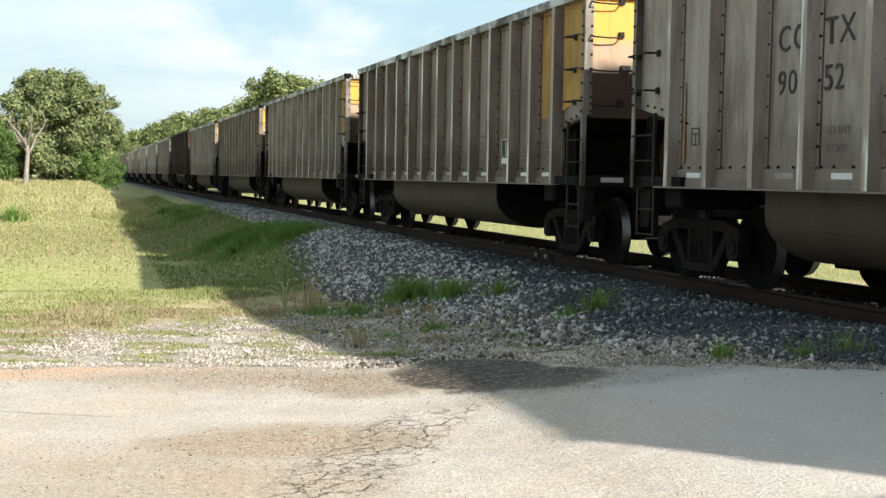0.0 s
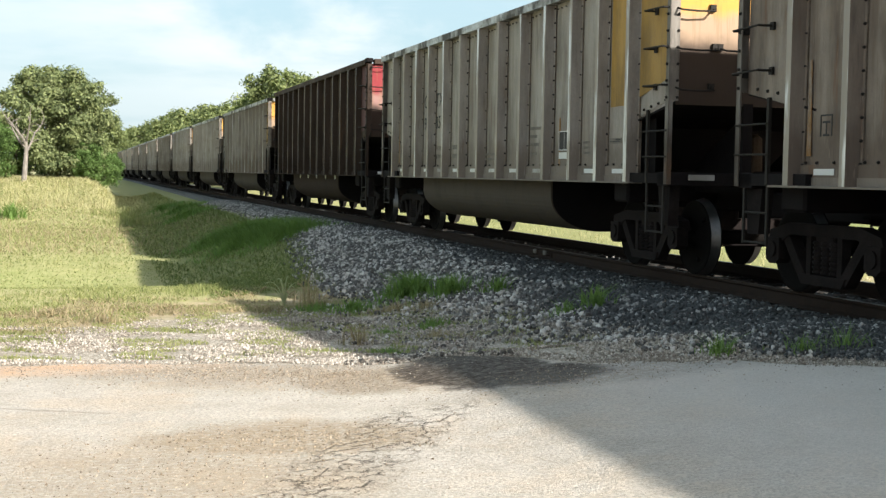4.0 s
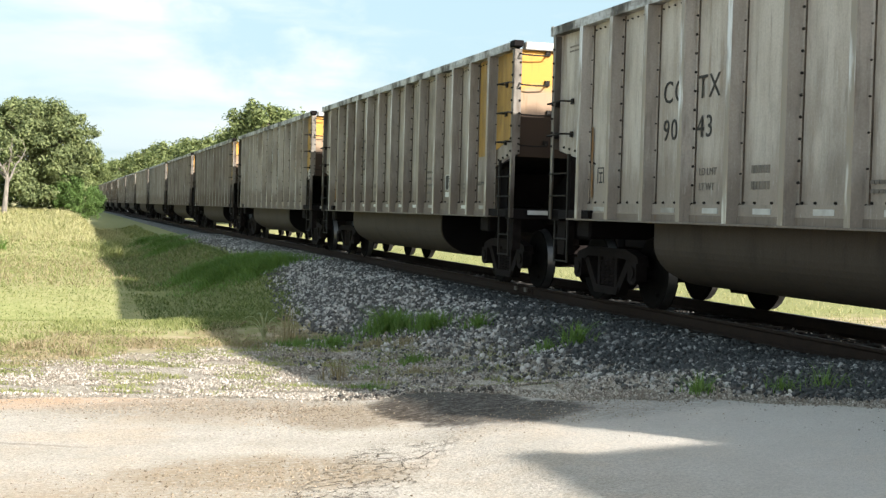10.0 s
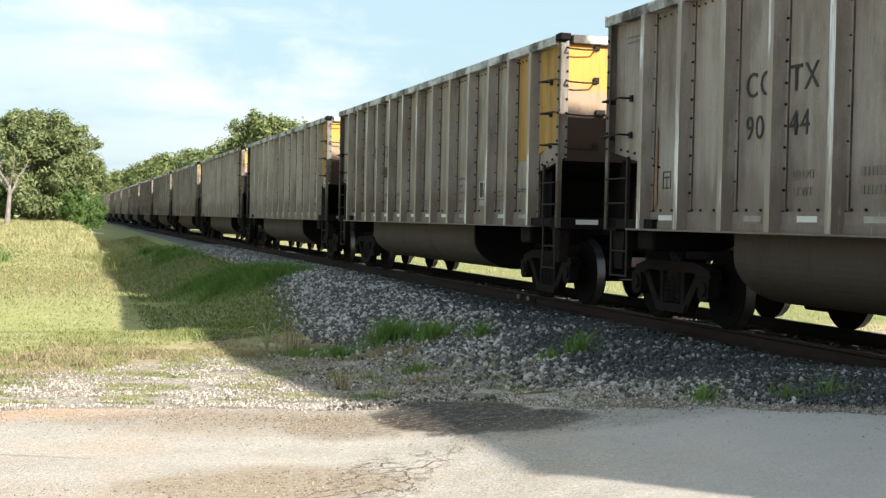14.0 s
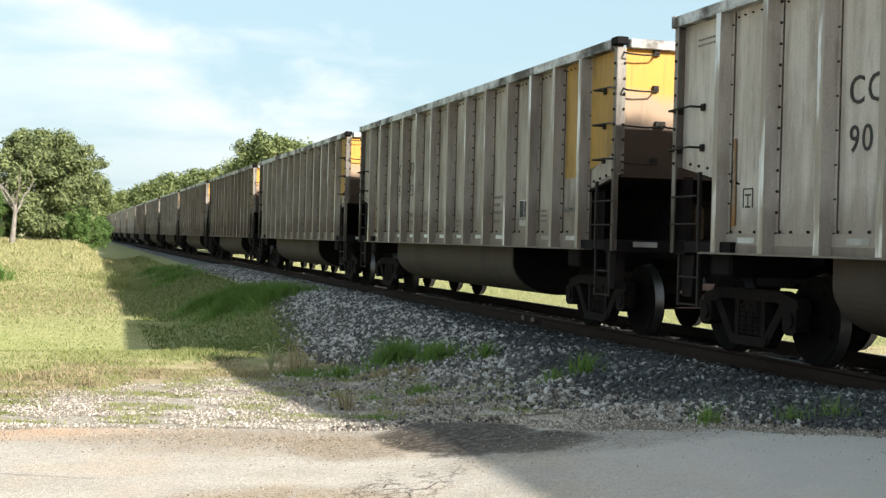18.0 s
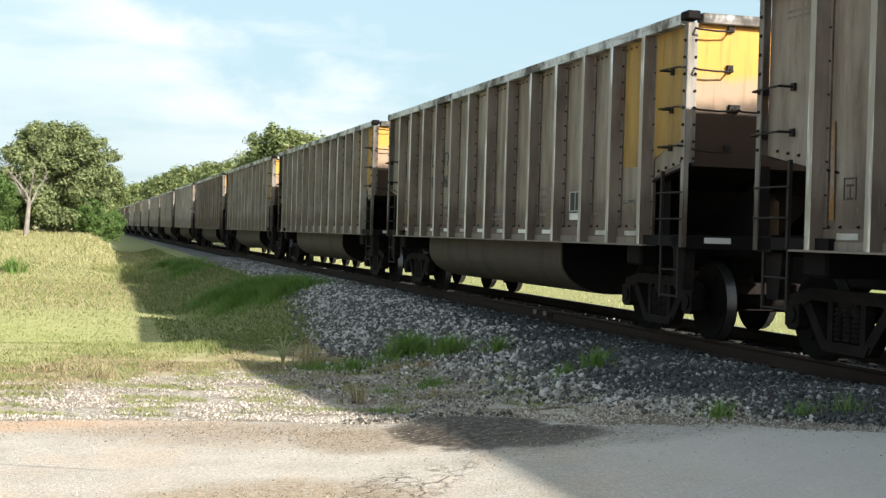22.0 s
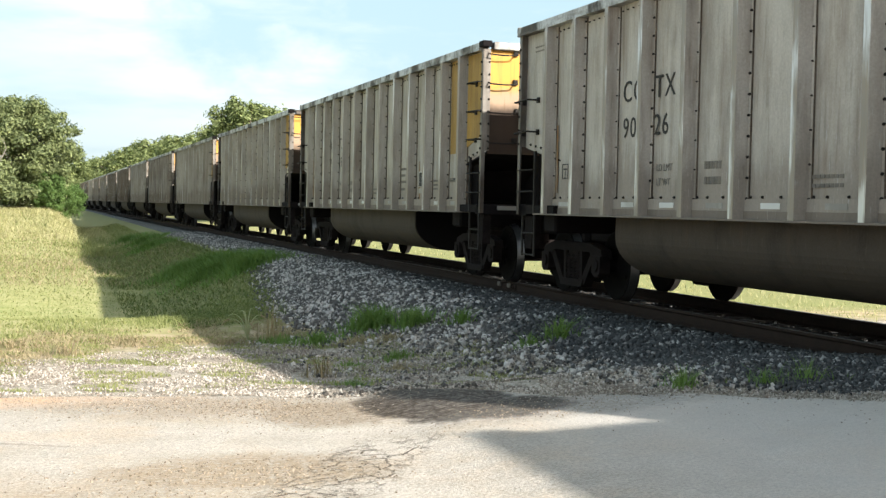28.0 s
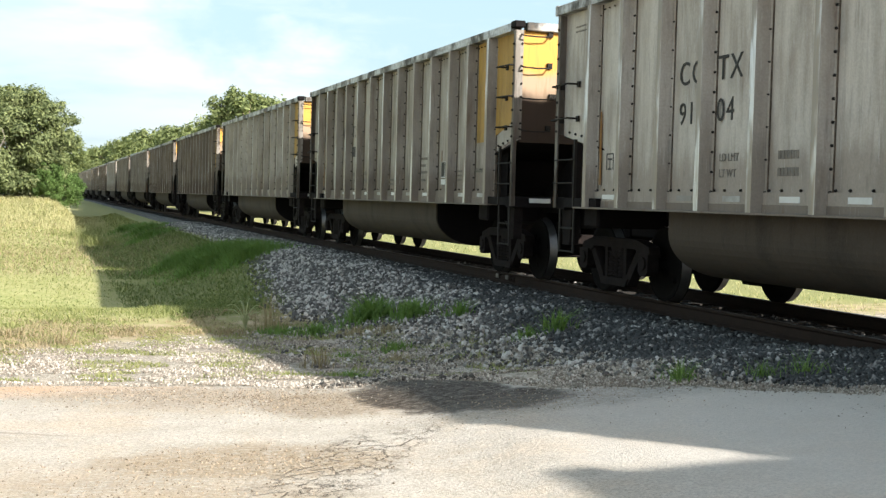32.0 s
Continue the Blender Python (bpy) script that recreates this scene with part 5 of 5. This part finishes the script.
def stones(name, label, n, place, lo, hi, mat, seed, few=False):
    """Broken stones lying on the ground."""
    rg = np.random.default_rng(seed)
    x, y = place(rg, n)
    n = len(x)
    ico = np.array([(a, b, c) for a in (-1, 1) for b in (-1, 1) for c in (-1, 1)]) * 0.72
    fa = np.array([(0, 1, 3), (0, 3, 2), (4, 6, 7), (4, 7, 5), (0, 4, 5), (0, 5, 1), (2, 3, 7), (2, 7, 6), (0, 2, 6), (0, 6, 4), (1, 5, 7), (1, 7, 3)])
    if few:
        ico = np.array([(1, 0, 0), (-1, 0, 0), (0, 1, 0), (0, -1, 0), (0, 0, 1), (0, 0, -1)]) * 1.0
        fa = np.array([(0, 2, 4), (2, 1, 4), (1, 3, 4), (3, 0, 4), (2, 0, 5), (1, 2, 5), (3, 1, 5), (0, 3, 5)])
    m = len(ico)
    size = lo + (hi - lo) * rg.random(n) ** 1.8
    if lo > 0.02:                                         # trodden smaller by the crossing
        size = size * np.interp(y, [8, 13], [0.62, 1.0])
    v = ico[None] * (1 + 0.9 * (rg.random((n, m, 3)) - 0.5))
    v = v * (size[:, None] * (0.6 + 0.7 * rg.random((n, 3))))[:, None] * 0.5
    q = rg.normal(size=(n, 4))
    q /= np.linalg.norm(q, axis=1)[:, None]
    w, a, b, c = q.T
    R = np.stack([1 - 2 * (b * b + c * c), 2 * (a * b - c * w), 2 * (a * c + b * w), 2 * (a * b + c * w), 1 - 2 * (a * a + c * c), 2 * (b * c - a * w),
                  2 * (a * c - b * w), 2 * (b * c + a * w), 1 - 2 * (a * a + b * b)], 1).reshape(n, 3, 3)
    v = np.einsum("nij,nkj->nki", R, v)
    z = height(x, y) + 0.012 + size * 0.12
    v += np.stack([x, y, z], 1)[:, None]
    f = (fa[None] + m * np.arange(n)[:, None, None]).reshape(-1, 3)
    tagged(new(name, quick_mesh(name, v.reshape(-1, 3), f, mat)), label, "stones", kind="stuff")


def on_bed(rg, n):
    y = 7.1 + 53 * rg.random(n) ** 2.0
    u = rg.random(n)
    t = toe(y) - np.where(y < 18, 1.1, 0.5) * rg.random(n) ** 2.6
    x = t + (7.25 - t) * u
    x = np.where(rg.random(n) < 0.08, 7.5 + 1.3 * rg.random(n), x)
    keep = (y > road_edge(x) + 0.08 + 0.2 * rg.random(n)) | (x > 6.95)
    return x[keep], y[keep]


def on_apron(rg, n):
    x = -3.5 + 8.9 * rg.random(n)
    y = 8.6 + 9.4 * rg.random(n)
    d = lawn_line(x) - y + 0.8 * patchy(x, y, 1.2)
    dense = patchy(x, y, 1.6) + 0.7 * patchy(x + 3, y, 4.0) + 0.6 * (x > 2.0)
    keep = (d > 1.0 + 1.6 * rg.random(n)) & (y > road_edge(x) - 0.25 * rg.random(n) ** 3) & (x < toe(y) + 0.9 - 0.7 * (y < 10.2)) & (dense > -0.8 + 1.5 * rg.random(n))
    return x[keep], y[keep]


def on_road(rg, n):
    x = -3 + 9.5 * rg.random(n)
    y = road_edge(x) - np.abs(rg.normal(size=n)) * 0.7
    return x, y


lawn()
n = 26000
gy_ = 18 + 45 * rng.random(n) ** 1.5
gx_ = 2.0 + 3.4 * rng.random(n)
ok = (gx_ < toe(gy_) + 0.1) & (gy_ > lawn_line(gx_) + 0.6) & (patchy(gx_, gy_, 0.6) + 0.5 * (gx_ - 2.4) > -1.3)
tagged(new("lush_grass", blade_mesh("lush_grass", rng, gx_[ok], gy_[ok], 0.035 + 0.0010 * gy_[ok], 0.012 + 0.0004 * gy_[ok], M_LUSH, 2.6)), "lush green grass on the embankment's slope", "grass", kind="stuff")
for label, x, y, n, spread, h, w in (
        ("bright green weed clump at the ballast's foot", 4.45, 17.6, 420, 0.34, 0.30, 0.022), ("bright green weed clump at the ballast's foot", 4.85, 16.9, 260, 0.3, 0.24, 0.02),
        ("small green weed among the ballast", 5.28, 16.2, 110, 0.14, 0.22, 0.018), ("green weed growing out of the ballast", 5.6, 13.6, 110, 0.14, 0.24, 0.016),
        ("green weed growing out of the ballast", 5.2, 13.5, 70, 0.16, 0.14, 0.016), ("tuft of grass at the road's edge", 4.55, 8.66, 100, 0.09, 0.17, 0.009),
        ("tuft of grass at the road's edge", 5.14, 8.52, 80, 0.14, 0.13, 0.008), ("thin weeds at the road's edge", 5.55, 8.58, 70, 0.2, 0.16, 0.008),
        ("low green weed in the gravel", 3.95, 14.4, 150, 0.16, 0.12, 0.014), ("low green weed in the gravel", 2.8, 11.75, 120, 0.18, 0.07, 0.012),
        ("low green weeds by the ballast", 3.6, 17.2, 260, 0.30, 0.14, 0.016), ("low green weeds by the ballast", 3.15, 17.5, 220, 0.28, 0.13, 0.016),
        ("low green weed in the gravel", 3.3, 14.0, 110, 0.2, 0.08, 0.012)):
    weed("weed_clump", label, x, y, n, spread, h, w, M_WEED)
for x, y, n, wide in ((4.02, 16.6, 260, 0.26), (4.35, 16.2, 200, 0.22), (3.3, 18.3, 240, 0.3), (3.7, 13.4, 120, 0.2), (2.5, 17.6, 260, 0.4), (1.2, 17.9, 260, 0.5), (-0.3, 17.6, 260, 0.5)):
    weed("dry_weeds", "withered brown grass between gravel and lawn", x, y, n, wide, 0.10, 0.012, M_STRAW, 2.2)
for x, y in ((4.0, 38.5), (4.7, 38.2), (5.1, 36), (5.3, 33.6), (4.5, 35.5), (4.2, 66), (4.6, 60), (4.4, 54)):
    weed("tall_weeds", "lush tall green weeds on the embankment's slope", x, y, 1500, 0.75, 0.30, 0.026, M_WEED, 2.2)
for x, y in ((2.2, 62), (2.6, 57), (3.1, 68)):
    weed("tall_weeds", "tall seeding grass in the train's shadow", x, y, 420, 0.9, 0.5, 0.020, M_GRASS, 1.6)
for x, y in ((-2.6, 60), (-3.4, 92), (-1.8, 96), (-4.6, 72)):
    weed("tall_weeds", "green weeds standing in the mown field", x, y, 260, 0.5, 0.6, 0.04, M_WEED)


def seed_stalks(x, y):
    """A grass plant whose long leaves and seed stalks arch over."""
    rd = random.Random(9)
    ob = thing("seed_grass", "tall pale green grass plant with arching leaves and drooping seed heads", "weeds", m=at_ground(x, y))
    for i in range(9):
        bm = bmesh.new()
        a, tall, reach = i * 2.4, rd.uniform(0.34, 0.60), rd.uniform(0.14, 0.36)
        pts = [(reach * t ** 1.9 * math.cos(a), reach * t ** 1.9 * math.sin(a), tall * (1.25 * t - 0.5 * t ** 4)) for t in np.linspace(0, 1, 9)]
        limb(bm, pts, 0.013, 0.005, 4)
        stalk = part("leaf" if i > 2 else "stalk", mesh_of("stalk", bm, M_PLANT), ob)
        if i < 3:
            bm = bmesh.new()
            p, q = Vector(pts[-2]), Vector(pts[-1])
            w = (q - p).normalized()
            limb(bm, [q - w * 0.04, q, q + w * 0.05 + Vector((0, 0, -0.02)), q + w * 0.09 + Vector((0, 0, -0.06))], 0.018, 0.005, 5)
            part("seed_head", mesh_of("seed_head", bm, M_STRAW), stalk, label="pale drooping seed head")


M_PLANT = leaf_mat("pale_grass_leaf", (0.42, 0.46, 0.24), (0.60, 0.61, 0.40), 0.5)
seed_stalks(2.82, 18.18)
weed("seed_grass", "dry brown tall grass stalks", 3.12, 17.98, 40, 0.16, 0.5, 0.012, M_STRAW, 0.5)
weed("dead_tuft", "dead bleached tuft of grass on the gravel", 2.75, 12.9, 80, 0.12, 0.2, 0.010, M_STRAW, 1.3)
weed("dead_tuft", "dead straw tuft on the gravel", 0.35, 16.3, 80, 0.16, 0.22, 0.012, M_STRAW, 1.4)


def fresh(x, y):
    """Where ballast is darker: tipped newer by the crossing, and between the rails."""
    return (x > 7.2) | (x - 5.3 + 0.13 * (13.5 - y) + 0.16 * patchy(x, y, 1.5) > 0.25 * np.sin(x * 37 + y * 53))


def old_bed(rg, n):
    x, y = on_bed(rg, n)
    keep = ~fresh(x, y)
    return x[keep], y[keep]


def new_bed(rg, n):
    x, y = on_bed(rg, n)
    keep = fresh(x, y)
    return x[keep], y[keep]


stones("ballast_stones", "loose grey and white crushed ballast stones", 62000, old_bed, 0.026, 0.074, M_BALLAST, 31)
stones("dark_ballast_stones", "dark blue-grey crushed ballast stones by the crossing", 52000, new_bed, 0.024, 0.068, M_FRESH, 34)
stones("gravel", "white limestone gravel along the road", 135000, on_apron, 0.007, 0.030, M_GRAVEL, 32, True)


def on_stains(rg, n):
    """Where loose brown gravel lies on the road."""
    spots = ((1.15, 9.9, 1.1, 0.7), (1.75, 9.35, 0.45, 0.55), (1.15, 7.3, 0.7, 0.4), (0.6, 6.5, 0.8, 0.7), (-1.5, 10.7, 2.2, 0.8), (3.4, 8.4, 1.0, 0.4))
    c = np.array(spots)[rg.choice(len(spots), n, p=(0.28, 0.18, 0.16, 0.12, 0.16, 0.10))]
    x, y = c[:, 0] + c[:, 2] * rg.normal(size=n) * 0.62, c[:, 1] + c[:, 3] * rg.normal(size=n) * 0.62
    keep = y < road_edge(x) + 0.1
    return x[keep], y[keep]


def scattered(rg, n):
    x, y = 2.7 + 2.5 * rg.random(n), 10.8 + 7.0 * rg.random(n)
    keep = (y > road_edge(x) + 0.3) & (x < toe(y) + 0.3) & (patchy(x, y, 1.9) > -0.5)
    return x[keep], y[keep]


stones("pale_stones", "larger pale limestone lumps scattered on the gravel", 1100, scattered, 0.025, 0.05, M_BALLAST, 37)
def at_lip(rg, n):
    x = 2.15 + 1.15 * rg.random(n)
    return x, road_edge(x) + 0.03 + rg.normal(size=n) * 0.10


stones("broken_asphalt", "broken dark asphalt lumps along the road's edge", 140, at_lip, 0.015, 0.05, M_LUMP, 38)
stones("loose_gravel", "loose brown gravel washed onto the road", 10000, on_stains, 0.004, 0.015, M_LOOSE, 35, True)


def on_edge(rg, n):
    """A fringe of small stones where the road ends."""
    x = 1.5 + 5.2 * rg.random(n)
    return x, road_edge(x) + 0.06 + rg.normal(size=n) * 0.13


stones("edge_gravel", "small pale stones along the road's edge", 7000, on_edge, 0.006, 0.026, M_GRAVEL, 36, True)
stones("road_chips", "loose stone chips on the road", 1500, on_road, 0.006, 0.016, M_GRAVEL, 33, True)


# ---- what moves ----
def leading_end(k, t):
    """Where along the track the leading end of car k is."""
    slip = np.interp(t, np.linspace(0, 32, 10), [0.393, -0.016, -0.267, -0.217, -0.115, -0.039, 0.081, 0.100, 0.059, 0.022])
    return -0.02 + PITCH * k - 12.7102 * t + 0.00375 * t * t + float(slip)


def motions():
    times = range(33)
    for k, car in CARS.items():
        walk(car, [(t, pose(X_TRACK, leading_end(k, t) + HALF, Z_RAIL)) for t in times])
        near = [i / FPS for i in range(32 * FPS + 1) if -14 < leading_end(k, i / FPS) < 42]
        if len(near) < 2:
            continue
        turn = [-math.degrees((leading_end(k, t) - leading_end(k, near[0])) / WHEEL_R) for t in near]
        steps = list(zip(near, turn))
        if near[0] > 0:
            steps.insert(0, (0.0, 0.0))
        if near[-1] < 32:
            steps.append((32.0, turn[-1]))
        for truck in car.children:
            if truck.name.startswith("truck"):
                for w in truck.children:
                    if w.name.startswith("wheelset"):
                        y = AXLES[0] if w.location.y < 0 else AXLES[1]
                        walk(w, [(t, pose(0, y, WHEEL_R, a)) for t, a in steps])


motions()
